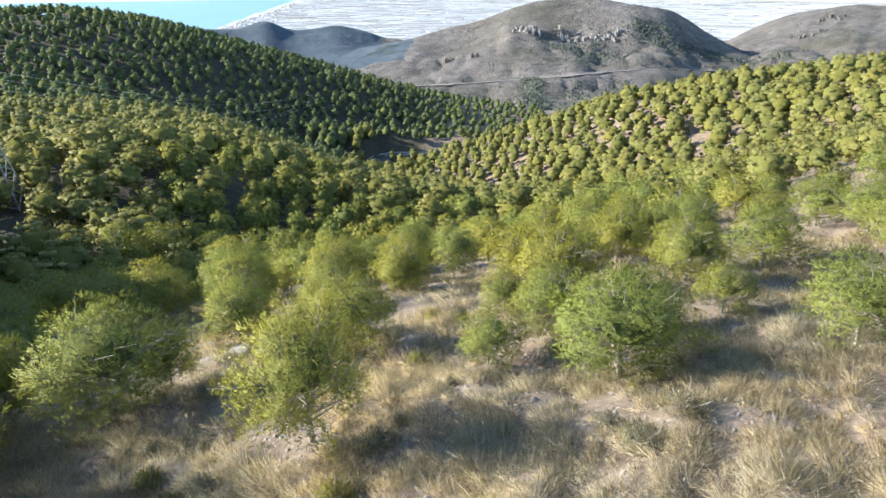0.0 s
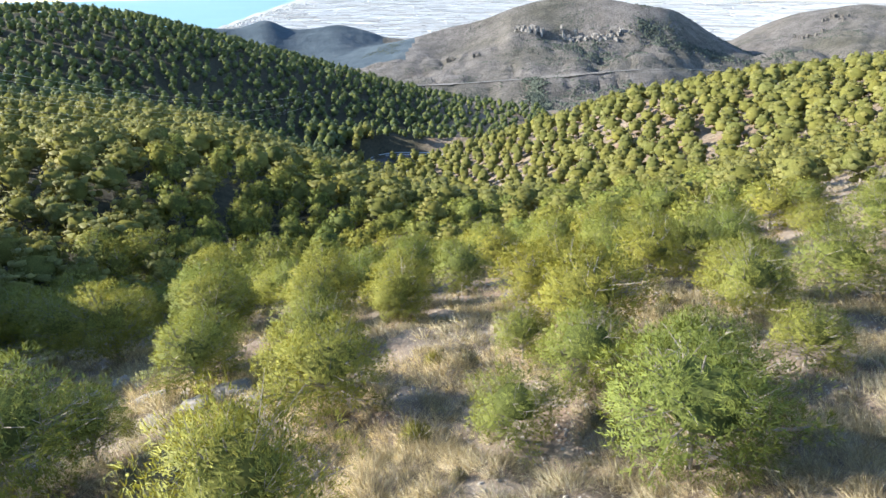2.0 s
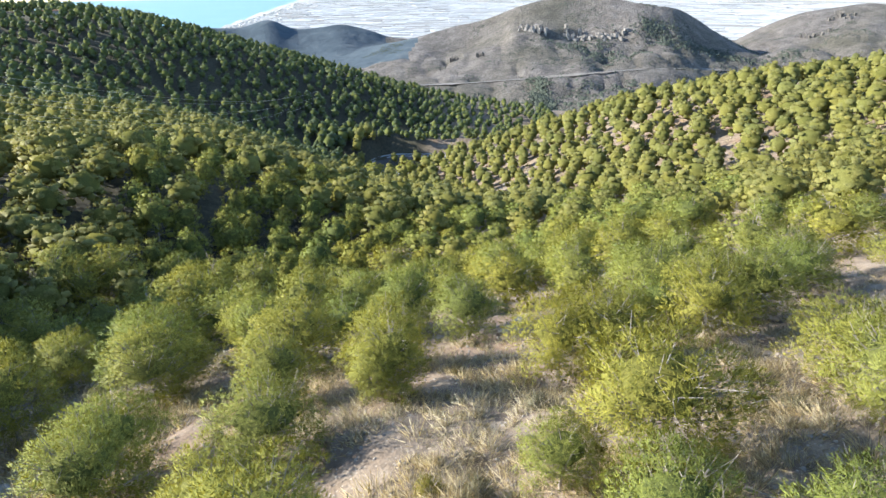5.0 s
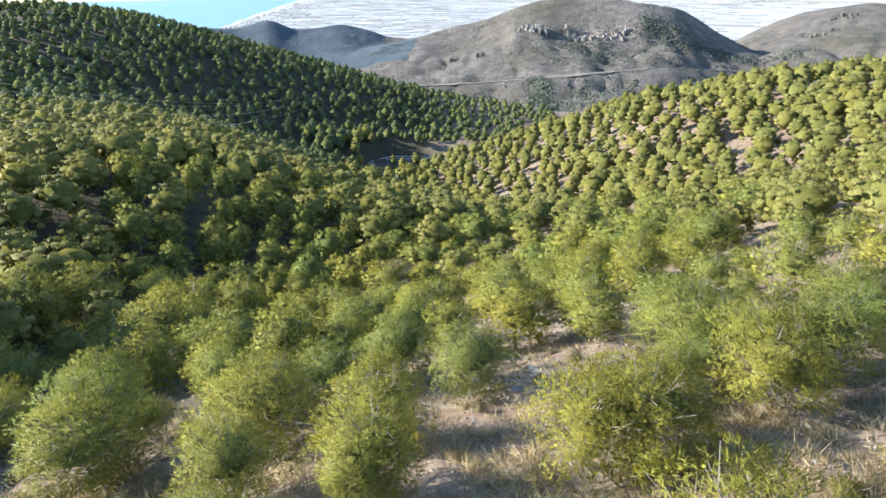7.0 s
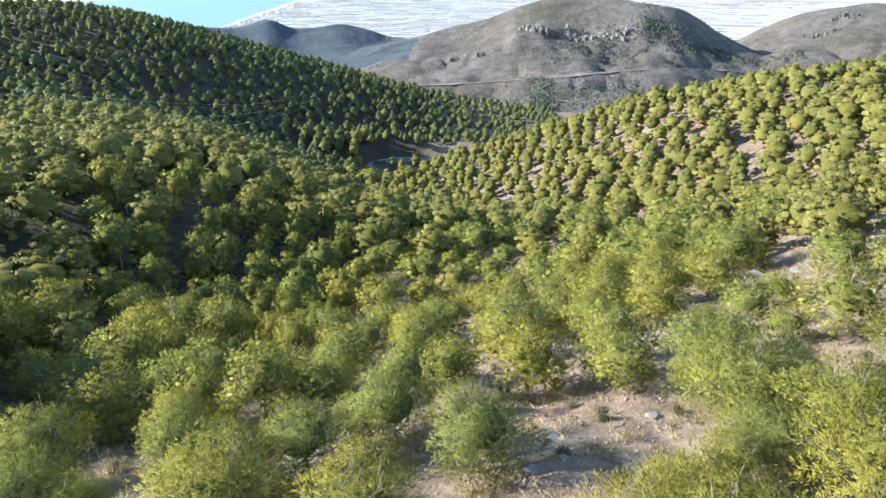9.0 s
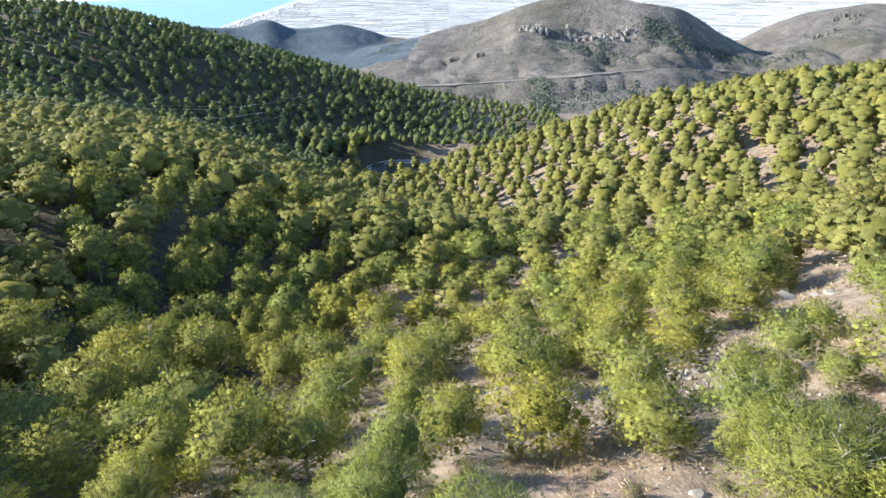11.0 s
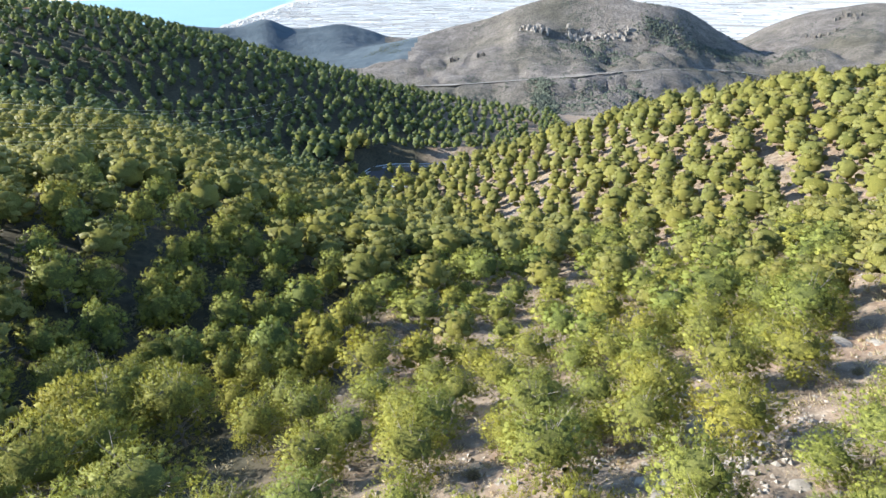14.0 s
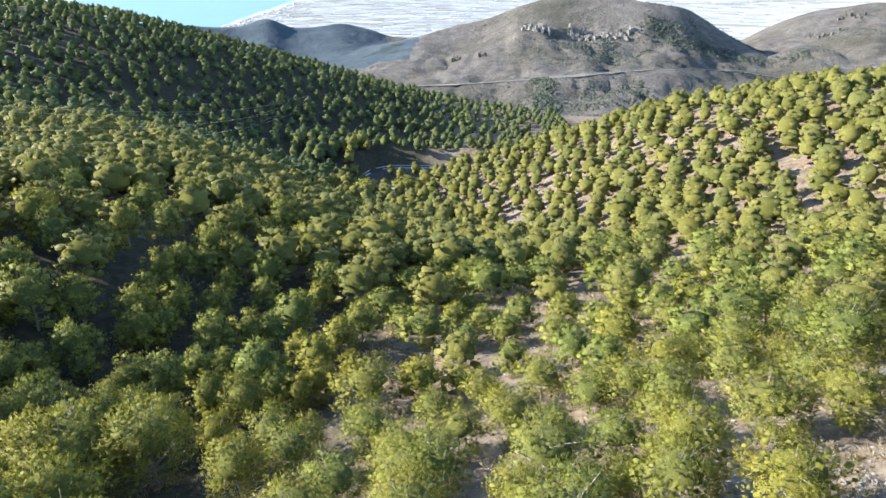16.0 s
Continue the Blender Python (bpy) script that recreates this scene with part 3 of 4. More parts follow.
plant(-33.2, 86.5, 5.56, 0.81)
plant(-32.1, 85.1, 3.64, 0.76)
plant(-35.5, 83.7, 4.41, 0.78)
plant(-34.2, 83, 3.88, 0.77)
plant(-31.6, 76, 5.59, 0.82)
plant(-29.5, 76.8, 5.72, 0.82)
plant(-26.9, 74.8, 5.34, 0.81)
plant(-26.7, 77.9, 5.7, 0.82)
plant(-27.5, 81.4, 4.27, 0.78)
plant(-24.8, 78.8, 5.13, 0.81)
plant(-21.4, 76.9, 5.25, 0.81)
plant(-31, 93.2, 6.19, 0.82)
plant(-29.5, 90.7, 5.51, 0.81)
plant(-28.3, 92.8, 4.82, 0.8)
plant(-30.5, 90.1, 3.57, 0.75)
plant(-26.4, 82.7, 5.41, 0.81)
plant(-24, 83, 5.93, 0.82)
plant(-22.3, 85.5, 5.04, 0.81)
plant(-32.4, 102.2, 5.36, 0.81)
plant(-31.8, 97.8, 5.14, 0.81)
plant(-30.9, 104.7, 5.22, 0.81)
plant(-29.9, 100, 3.92, 0.77)
plant(-28.6, 96.4, 4.99, 0.8)
plant(-28.7, 106.6, 5.07, 0.81)
plant(-24.8, 97.7, 4.8, 0.8)
plant(-25.6, 102.9, 4.19, 0.78)
plant(-25.2, 108.2, 7.06, 0.83)
plant(-21.8, 106.6, 5.76, 0.82)
plant(-21, 102, 4.97, 0.8)
plant(-22.9, 90.8, 5.82, 0.82)
plant(-20, 92.7, 5.42, 0.81)
plant(-18.1, 93.5, 4.97, 0.8)
plant(-16.5, 84.6, 6.48, 0.83)
plant(-20.5, 87.1, 4.21, 0.78)
plant(-19.2, 80.4, 5.59, 0.82)
plant(-16.6, 79.7, 5.44, 0.81)
plant(-16, 95.8, 6.5, 0.83)
plant(-14.5, 90.1, 4.72, 0.8)
plant(-14.6, 82.6, 4.7, 0.8)
plant(-12.3, 81.9, 4.6, 0.8)
plant(-12.5, 73.9, 5.04, 0.81)
plant(-10, 70, 4.91, 0.8)
plant(-17.1, 75.1, 4.42, 0.78)
plant(-13, 68.4, 5.49, 0.81)
plant(-26.5, 70.4, 7.56, 0.91)
plant(-22.3, 65.7, 6.97, 0.83)
plant(-7.9, 62.1, 4.22, 1.14)
plant(-14.9, 106.9, 5.7, 0.82)
plant(-15.1, 102.5, 4.38, 0.78)
plant(-9.2, 94.8, 5.86, 0.82)
plant(-11, 92.2, 5.24, 0.81)
plant(-12.5, 88.3, 5.01, 0.8)
plant(-7.5, 101.4, 4.56, 1.14)
plant(-4.8, 108.8, 5.46, 1.16)
plant(-1.8, 116.8, 4.85, 1.16)
plant(0.1, 109.5, 4.19, 1.14)
plant(2.4, 114, 5.35, 1.16)
plant(4.8, 110.1, 5.54, 1.16)
plant(2.1, 103.4, 3.66, 1.12)
plant(-5.2, 99, 3.7, 1.12)
plant(-2.9, 94, 5.21, 1.16)
plant(0.4, 98.6, 3.66, 1.12)
plant(1.4, 92.6, 3.37, 1.12)
plant(3.4, 97.3, 3.59, 1.12)
plant(5.4, 93.4, 3.76, 1.12)
plant(8.8, 111.2, 4.74, 1.16)
plant(11.9, 112.6, 5.77, 1.16)
plant(7.4, 98.5, 4.04, 1.14)
plant(11.9, 97.3, 3.99, 1.14)
plant(10.1, 91.4, 3.66, 1.12)
plant(10.4, 85.3, 4.06, 1.14)
plant(5.1, 85.4, 3.32, 1.12)
plant(6.6, 77.9, 4.46, 1.14)
plant(2.3, 78.8, 3.59, 1.12)
plant(0.4, 81.5, 3.11, 1.11)
plant(-2.7, 80.9, 4.48, 1.14)
plant(-6.8, 79.9, 5.56, 1.16)
plant(-11.4, 83.1, 5.05, 0.81)
plant(-5.8, 73.7, 3.96, 1.14)
plant(-3.2, 68.5, 4.1, 1.14)
plant(-6.4, 65.6, 3.91, 1.14)
plant(-1, 65.6, 3.97, 1.14)
plant(-1.3, 76.6, 3.38, 1.12)
plant(0.4, 70.6, 3.61, 1.12)
plant(3.6, 71.3, 4.31, 1.14)
plant(4.9, 64.6, 4.92, 1.16)
plant(2.9, 62.1, 3.24, 1.11)
plant(9.3, 74.4, 3.7, 1.12)
plant(6.1, 70.4, 2.92, 1.11)
plant(6, 61.5, 3, 1.11)
plant(-9.8, 73.3, 3.95, 0.77)
plant(23.7, 131, 5.98, 1.16)
plant(24.8, 122.5, 6.04, 1.16)
plant(30.8, 128.7, 5.94, 1.16)
plant(21.5, 106.2, 5.85, 1.16)
plant(19.2, 111.3, 4.84, 1.16)
plant(18.3, 97, 4.04, 1.14)
plant(20.5, 93.6, 4.59, 1.14)
plant(26, 104.3, 4.53, 1.14)
plant(24.6, 96.7, 4.09, 1.14)
plant(35, 116.6, 6.36, 1.17)
plant(39.6, 115.7, 5.38, 1.16)
plant(29.5, 98.6, 5.86, 1.16)
plant(31.6, 97.5, 5.07, 1.16)
plant(42.8, 109.8, 5.16, 1.16)
plant(41.9, 104.2, 5.76, 1.16)
plant(41.4, 98.1, 5.37, 1.16)
plant(38.4, 91.1, 4.1, 1.14)
plant(36.7, 93.8, 4.19, 1.14)
plant(24.1, 86.5, 5.82, 1.16)
plant(28.3, 88.8, 4.46, 1.14)
plant(31, 88.3, 4.48, 1.14)
plant(25.2, 79, 4.62, 1.14)
plant(25.8, 75.6, 5.48, 1.16)
plant(27.8, 75.1, 3.6, 1.12)
plant(20.1, 84.8, 4.64, 1.14)
plant(20.8, 78.8, 5.02, 1.16)
plant(15.6, 78.5, 4.34, 1.14)
plant(15, 87.8, 4.78, 1.16)
plant(14.1, 91.8, 4.41, 1.14)
plant(12, 80.8, 3.92, 1.14)
plant(11.9, 74.1, 4.42, 1.14)
plant(13.8, 72, 4.03, 1.14)
plant(17.7, 78.1, 3.54, 1.12)
plant(18.9, 75.4, 4.17, 1.14)
plant(21.9, 75.5, 3.74, 1.12)
plant(21.6, 71.9, 3.74, 1.12)
plant(16.6, 66.7, 4.88, 1.16)
plant(20.3, 66.7, 4.62, 1.14)
plant(8.9, 66.8, 3.7, 1.12)
plant(11.6, 67.4, 3.78, 1.12)
plant(11.5, 63.8, 4.37, 1.14)
plant(13.7, 59, 4.26, 1.14)
plant(8, 62.9, 2.44, 1.09)
plant(9.8, 61.2, 4.05, 1.14)
plant(10.5, 77.1, 2.87, 1.11)
plant(-30.2, 124.1, 6.25, 0.82)
plant(-36.2, 114.2, 6.44, 0.83)
plant(-39.3, 129.2, 6.67, 0.83)
plant(-39.3, 109.3, 6.85, 0.83)
plant(-39.6, 104.4, 5.98, 0.82)
plant(-28.9, 109.3, 7.19, 0.85)
plant(-41.5, 119.8, 6.21, 0.82)
plant(-48.9, 116.1, 6.87, 0.83)
plant(-47.1, 105.3, 7.46, 0.85)
plant(-44.4, 103.5, 6.05, 0.82)
plant(-25.5, 118.5, 5.88, 0.82)
plant(-20.5, 120.3, 6.6, 0.83)
plant(-18.3, 129.7, 6.45, 0.83)
plant(-25.8, 128.7, 7.17, 0.85)
plant(-25, 186.4, 7.56, 1.28)
plant(-16.6, 201.3, 7.56, 1.6)
plant(-5.7, 140.9, 5.8, 1.16)
plant(-26.9, 233.1, 7.56, 1.47)
plant(-14.5, 240.2, 7.56, 1.52)
plant(3.4, 143, 5.29, 1.16)


def bare(x, y):
    """Where hardly any pine grows."""
    r = from_hairpin(x, y)
    gully = (np.abs(x - 19 - 0.42 * (y - 190) + 3 * np.sin(y * 0.21)) < 3.2) & (np.abs(y - 190) < 19)
    glade = np.hypot((x - 3) / 9, (y - 13) / 12) < 1
    open_soil = np.zeros_like(x, bool)
    for cx, cy, cr in ((3.4, 39.5, 2.6), (4.5, 32.6, 3.0), (10.5, 33, 3.0), (5.6, 42.5, 3.0), (10.8, 61, 3.0), (9, 56, 2.4), (13, 63, 2.4), (16, 57, 3.0), (20.6, 64.3, 3.0), (1.6, 61.4, 2.6), (-17, 68, 3.4), (-5.5, 86, 3), (18.4, 79.6, 3), (27, 71, 3.4), (-6.5, 61.4, 2), (29, 105, 2.5), (25, 110, 2.5), (8, 96.5, 2.5), (-3, 47, 2), (-20, 58, 2.4), (34, 118, 3), (48, 150, 3), (28, 150, 3.5), (60, 172, 3), (-206, 338, 9), (-62, 97, 4), (-59.5, 79, 5)):
        open_soil |= np.hypot(x - cx, (y - cy) * 0.8) < cr
    ledge = (r > 5.0) & (r < 15.8) & ((x < -6) | (y > 272)) | (r < 19.5) & (y > 277) & (x < 4)
    ledge |= (np.abs(x + 23) < 11) & (y > 238) & (y < 262)
    return ledge | gully | glade | open_soil | ((np.abs(x) < 3) & (y < 6))


def scatter():
    """Pines over the rest of the valley: the nearest as things, the others as one wood."""
    rs = np.random.RandomState(11)
    cell, grid, spots = 8.0, {}, []
    for x, y, r in planted:
        grid.setdefault((int(x // cell), int(y // cell)), []).append((x, y, r + 0.6))
    tries = np.concatenate([np.stack([rs.uniform(-75, 75, 7000), rs.uniform(2, 112, 7000)], 1),
                            np.stack([rs.uniform(-300, 260, 70000), rs.uniform(60, 470, 70000)], 1)])
    seen = (np.abs(np.degrees(np.arctan2(tries[:, 0], tries[:, 1] + 8))) < 41) & (tries[:, 1] < 408) & (tries[:, 1] < 300 - 0.9 * np.maximum(tries[:, 0] - 20, 0) + 400 * (tries[:, 0] < 60))
    no = bare(tries[:, 0], tries[:, 1])
    thin = 0.5 + 0.5 * waves(tries[:, 0], tries[:, 1], 9, 7, 4)
    for (x, y), ok, b, t in zip(tries, seen, no, thin):
        if not ok or b or y < 36 and abs(x) < 10 + 0.42 * y:
            continue
        if 57 < y < 108 - 0.35 * abs(x) and abs(x) < 0.72 * (y - 40) + 1 and x < -6:
            continue
        lit = x > 5
        need = rs.uniform(0.75, 1.3) * (2.8 if y > 265 else 2.85 if y > 130 else 3.5 if y > 90 and x < -25 else 3.1 if y > 90 else 2.9) * (1.4 if y < 80 and x > -14 else 1.15 if y < 80 else 1.0) + 0.6 * max(t, 0) + (0.15 if lit and y > 100 else 0) + (0.4 if y > 240 else 0)
        i, j = int(x // cell), int(y // cell)
        if all((x - u) ** 2 + (y - w) ** 2 > (need + max(r, 1.2) * 0.6) ** 2 for p in (-1, 0, 1) for q in (-1, 0, 1) for u, w, r in grid.get((i + p, j + q), ())):
            grid.setdefault((i, j), []).append((x, y, 1.6))
            spots.append((x, y))
    spots.sort(key=lambda s: math.hypot(s[0] * 1.3, s[1]))
    room = 300 - len(planted)
    for x, y in spots[:room]:
        plant(x, y, random.uniform(3.0, 4.4) + (1.3 if x < -9 and y > 36 else 0), random.uniform(0.95, 1.25))
    rest = np.array(spots[room:])
    z = ground_z(rest[:, 0], rest[:, 1])
    tall = rs.uniform(3.6, 5.8, len(rest)) + 1.5 * (rest[:, 1] > 90) * (rest[:, 1] < 255) + 0.5 * (rest[:, 1] > 240) + 0.8 * (rest[:, 0] < 0) * (rest[:, 1] < 200)  + 1.6 * hollow(rest[:, 0], rest[:, 1])
    tall -= 0.5 * (rest[:, 0] > 12) * (rest[:, 1] > 90)
    tall += 2.2 * (np.hypot(rest[:, 0] + 48, rest[:, 1] - 284) < 14)
    tier = np.where(rest[:, 1] < 122, 0, np.where(rest[:, 1] < 190, 6, 12))
    kind = tier + rs.randint(0, 6, len(rest))
    turn = rs.uniform(0, 6.28, len(rest))
    woods = {False: ([], [], [], [], [0]), True: ([], [], [], [], [0])}
    # pines of the far hill, which take the needles coloured for haze
    hazy_wood = (rest[:, 1] > 292) | (rest[:, 0] < -40) & (rest[:, 1] > 225)
    for (k, (v, nv, tris)), hazy in itertools.product(enumerate(FAR), (False, True)):
        sel = np.where((kind == k) & (hazy_wood == hazy))[0]
        c, s = np.cos(turn[sel])[:, None], np.sin(turn[sel])[:, None]
        wide = (tall[sel] * rs.uniform(0.88, 1.18, len(sel)))[:, None]
        p = np.stack([(v[None, :, 0] * c - v[None, :, 1] * s) * wide + rest[sel, 0][:, None], (v[None, :, 0] * s + v[None, :, 1] * c) * wide + rest[sel, 1][:, None],
                      v[None, :, 2] * tall[sel][:, None] + z[sel][:, None]], -1)
        turned = np.stack([nv[None, :, 0] * c - nv[None, :, 1] * s, nv[None, :, 0] * s + nv[None, :, 1] * c, nv[None, :, 2] + 0 * c], -1)
        points, normals, faces, slots, count = woods[hazy]
        points.append(p.reshape(-1, 3))
        normals.append(turned.reshape(-1, 3))
        faces.append((tris[None] + count[0] + len(v) * np.arange(len(sel))[:, None, None]).reshape(-1, 3))
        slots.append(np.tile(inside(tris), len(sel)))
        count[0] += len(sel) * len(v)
    for hazy, material, words in ((False, far_needles, "dense yellow-green pine wood covering the valley sides"), (True, hazy_needles, "pine wood on the far hill, coloured dark bluish-green for shade and haze")):
        points, normals, faces, slots, count = woods[hazy]
        me = blade_mesh("pine_wood", np.concatenate(points), np.concatenate(normals), [material, crown_shade], np.concatenate(faces), np.concatenate(slots))
        tagged(new("pine_wood", me), words, "forest", kind="stuff")


scatter()
for proto in NEAR + MIDDLE + BEHIND:
    if proto.name not in used:
        for o in list(proto.children) + [proto]:
            bpy.data.objects.remove(o)


# ---- dry grass ----
def build_grass():
    rs = np.random.RandomState(3)
    pts, sizes = [], []
    for count, x0, x1, y0, y1, lo, hi in ((7600, -24, 26, 5, 36, 0.42, 1.15), (6800, -34, 50, 34, 112, 0.4, 1.0), (5200, -20, 95, 90, 215, 0.6, 1.3)):
        p = np.stack([rs.uniform(x0, x1, count), rs.uniform(y0, y1, count)], 1)
        ok = (waves(p[:, 0], p[:, 1], 1.1, 12, 4) > (-0.85 if y0 < 10 else -0.6 if y0 < 60 else -0.2)) & (np.abs(p[:, 0]) < 0.78 * p[:, 1] + 3)
        pts.append(p[ok])
        sizes.append((lo + (hi - lo) * rs.uniform(0, 1, count) ** 1.5)[ok])
    p, size = np.concatenate(pts), np.concatenate(sizes)
    z = ground_z(p[:, 0], p[:, 1])
    d = p[:, 1]
    out, facing = [], []
    for lo, hi, blades, wd in ((0, 19, 190, 0.0062), (19, 27, 90, 0.0095), (27, 38, 52, 0.0130), (38, 58, 50, 0.014), (58, 112, 26, 0.028), (112, 250, 14, 0.07)):
        sel = np.where((d >= lo) & (d < hi))[0]
        n = len(sel) * blades
        at = np.repeat(np.stack([p[sel, 0], p[sel, 1], z[sel] - 0.03], 1), blades, 0)
        s = np.repeat(size[sel], blades)[:, None]
        a = rs.uniform(0, 6.28, (n, 1))
        spread = np.sqrt(rs.uniform(0, 1, (n, 1)))
        out_way = np.concatenate([np.cos(a), np.sin(a), 0 * a], 1)
        foot = at + out_way * spread * s * 0.5
        way = out_way * (0.15 + 1.0 * spread) + np.array([0, 0, 0.72]) + rs.normal(0, 0.42, (n, 3))
        way /= np.linalg.norm(way, axis=1)[:, None]
        nrm = out_way * spread * 0.9 + np.array([0, 0, 0.75]) + rs.normal(0, 0.25, (n, 3))
        nrm /= np.linalg.norm(nrm, axis=1)[:, None]
        side = np.cross(way, nrm + rs.normal(0, 0.4, (n, 3)))
        side /= np.linalg.norm(side, axis=1)[:, None]
        tip = foot + way * s * (0.85 - 0.35 * spread) * rs.uniform(0.45, 1.05, (n, 1))
        w = wd * rs.uniform(0.6, 1.4, (n, 1))
        v = np.stack([foot - side * w, foot + side * w, tip], 1)
        turn = (np.cross(v[:, 1] - v[:, 0], v[:, 2] - v[:, 0]) * nrm).sum(1) < 0
        v[turn] = v[turn][:, [1, 0, 2]]
        out.append(v.reshape(-1, 3))
        facing.append(np.repeat(nrm, 3, 0))
    me = blade_mesh("esparto_grass", np.concatenate(out), np.concatenate(facing), [straw])
    tagged(new("esparto_grass", me), "dry straw-coloured tussock grass between the pines", "grass", kind="stuff")


build_grass()


# ---- low shrubs ----
def build_shrub(seed, material, blades, length, width, dome):
    """A low rounded shrub of height 1 with a few woody stems."""
    rs = np.random.RandomState(seed)
    thing = new("shrub")
    bm = bmesh.new()
    for k in range(7):
        a, r = k * 0.9 + rs.uniform(0, 0.5), rs.uniform(0.3, 0.6) * dome
        tube(bm, [(0, 0, -0.05), (math.cos(a) * r * 0.5, math.sin(a) * r * 0.5, 0.4), (math.cos(a) * r, math.sin(a) * r, 0.8)], [0.03, 0.02, 0.008], 4)
    part("woody_base", bm, twig, thing)
    d = rs.normal(0, 1, (blades, 3))
    d[:, 2] = np.abs(d[:, 2])
    d /= np.linalg.norm(d, axis=1)[:, None]
    lump = 1 + 0.2 * np.sin(d[:, :1] * 5 + seed) * np.cos(d[:, 1:2] * 6)
    at = d * lump * rs.uniform(0.35, 0.95, (blades, 1)) * np.array([0.62 * dome, 0.62 * dome, 0.85])
    way = d * 0.7 + np.array([0, 0, 0.5]) + rs.normal(0, 0.5, d.shape)
    way /= np.linalg.norm(way, axis=1)[:, None]
    nrm = d + rs.normal(0, 0.2, d.shape)
    nrm /= np.linalg.norm(nrm, axis=1)[:, None]
    side = np.cross(way, nrm + rs.normal(0, 0.3, d.shape))
    side /= np.linalg.norm(side, axis=1)[:, None]
    v = np.stack([at - side * width, at + side * width, at + way * length], 1)
    turn = (np.cross(v[:, 1] - v[:, 0], v[:, 2] - v[:, 0]) * nrm).sum(1) < 0
    v[turn] = v[turn][:, [1, 0, 2]]
    ob = new("foliage", blade_mesh("foliage", v.reshape(-1, 3), np.repeat(nrm, 3, 0), [material]))
    ob.parent = thing
    return thing


broom = foliage("broom_leaves", (0.12, 0.13, 0.04), (0.19, 0.195, 0.06), (0.26, 0.26, 0.09), 0.3)
SHRUBS = [(build_shrub(70 + k, shrub_leaves, 1700, 0.15, 0.011, 1.0 + 0.25 * k), "low grey-green thyme bush in the dry grass") for k in range(3)]
SHRUBS += [(build_shrub(80 + k, broom, 1700, 0.17, 0.011, 1.2), "low yellow-green broom bush on stony soil") for k in range(2)]


def shrub(kind, x, y, size):
    proto, label = SHRUBS[kind]
    m = pose(x, y, height(x, y), 0, 0, random.uniform(0, 360))
    ob = copy_thing(proto, m) if proto.name in used else proto
    used.add(proto.name)
    ob.matrix_basis = m @ Matrix.Diagonal((size, size, size, 1))
    tagged(ob, label, "shrub", "low shrubs")


shrub(3, -8.3, 13.3, 0.7)
shrub(4, -7.2, 12.2, 0.55)
shrub(4, -10.6, 21.8, 0.6)
rs_shrub = np.random.RandomState(21)
for n_shrub in range(150):
    sy = rs_shrub.uniform(9, 75)
    sx = rs_shrub.uniform(-0.6, 0.6) * sy
    if all((sx - u) ** 2 + (sy - w) ** 2 > (r + 0.5) ** 2 for u, w, r in planted):
        shrub(int(rs_shrub.choice(5, p=(0.38, 0.30, 0.26, 0.03, 0.03))), sx, sy, rs_shrub.uniform(0.35, 0.8))


# ---- rocks ----
def rock_mesh(seed, flat):
    """A broken slab with sharp facets."""
    rs = np.random.RandomState(seed)
    bm = bmesh.new()
    for k in range(26):
        d = Vector(rs.normal(0, 1, 3)).normalized() * rs.uniform(0.8, 1.1)
        bm.verts.new((d.x * 1.25, d.y, max(min(d.z, 0.62), -0.6) * flat * 2))
    made = bmesh.ops.convex_hull(bm, input=bm.verts[:])
    bmesh.ops.delete(bm, geom=[g for g in made["geom_interior"] if isinstance(g, bmesh.types.BMVert)], context="VERTS")
    bmesh.ops.bevel(bm, geom=bm.edges[:], offset=0.035, segments=1, affect="EDGES")
    me = bpy.data.meshes.new("rock")
    bm.to_mesh(me)
    bm.free()
    me.materials.append(limestone)
    return me


ROCKS = [rock_mesh(k, 0.15 + 0.03 * k) for k in range(6)]


def rock(x, y, size, turn):
    ob = new("rock", ROCKS[int(turn) % 6])
    ob.matrix_basis = pose(x, y, height(x, y) + size * 0.02, random.uniform(-8, 8), random.uniform(-8, 8), turn) @ Matrix.Diagonal((size, size, size, 1))
    tagged(ob, "pale weathered limestone outcrop in the slope", "rock", "limestone outcrops")


rs_rock = np.random.RandomState(31)
for cx, cy, count, spread, big in ((-12.2, 24.8, 12, 1.2, 0.6), (-8.5, 23.7, 13, 1.0, 0.55), (-13.2, 26.5, 8, 1.2, 0.5), (9.6, 161, 7, 4.0, 1.6), (13, 176, 6, 5.0, 1.4),
                                   (16, 56.5, 8, 1.3, 0.45), (11.2, 61.2, 12, 1.2, 0.6), (13, 63, 6, 0.8, 0.6), (9, 56, 6, 1.0, 0.5), (27, 71, 6, 1.4, 0.6), (5.5, 33.2, 5, 1.8, 0.35), (6.2, 42, 5, 1.8, 0.35)):
    for n_rock in range(count):
        rock(cx + rs_rock.normal(0, spread), cy + rs_rock.normal(0, spread * 0.8), big * rs_rock.uniform(0.4, 1.1), rs_rock.uniform(0, 360))


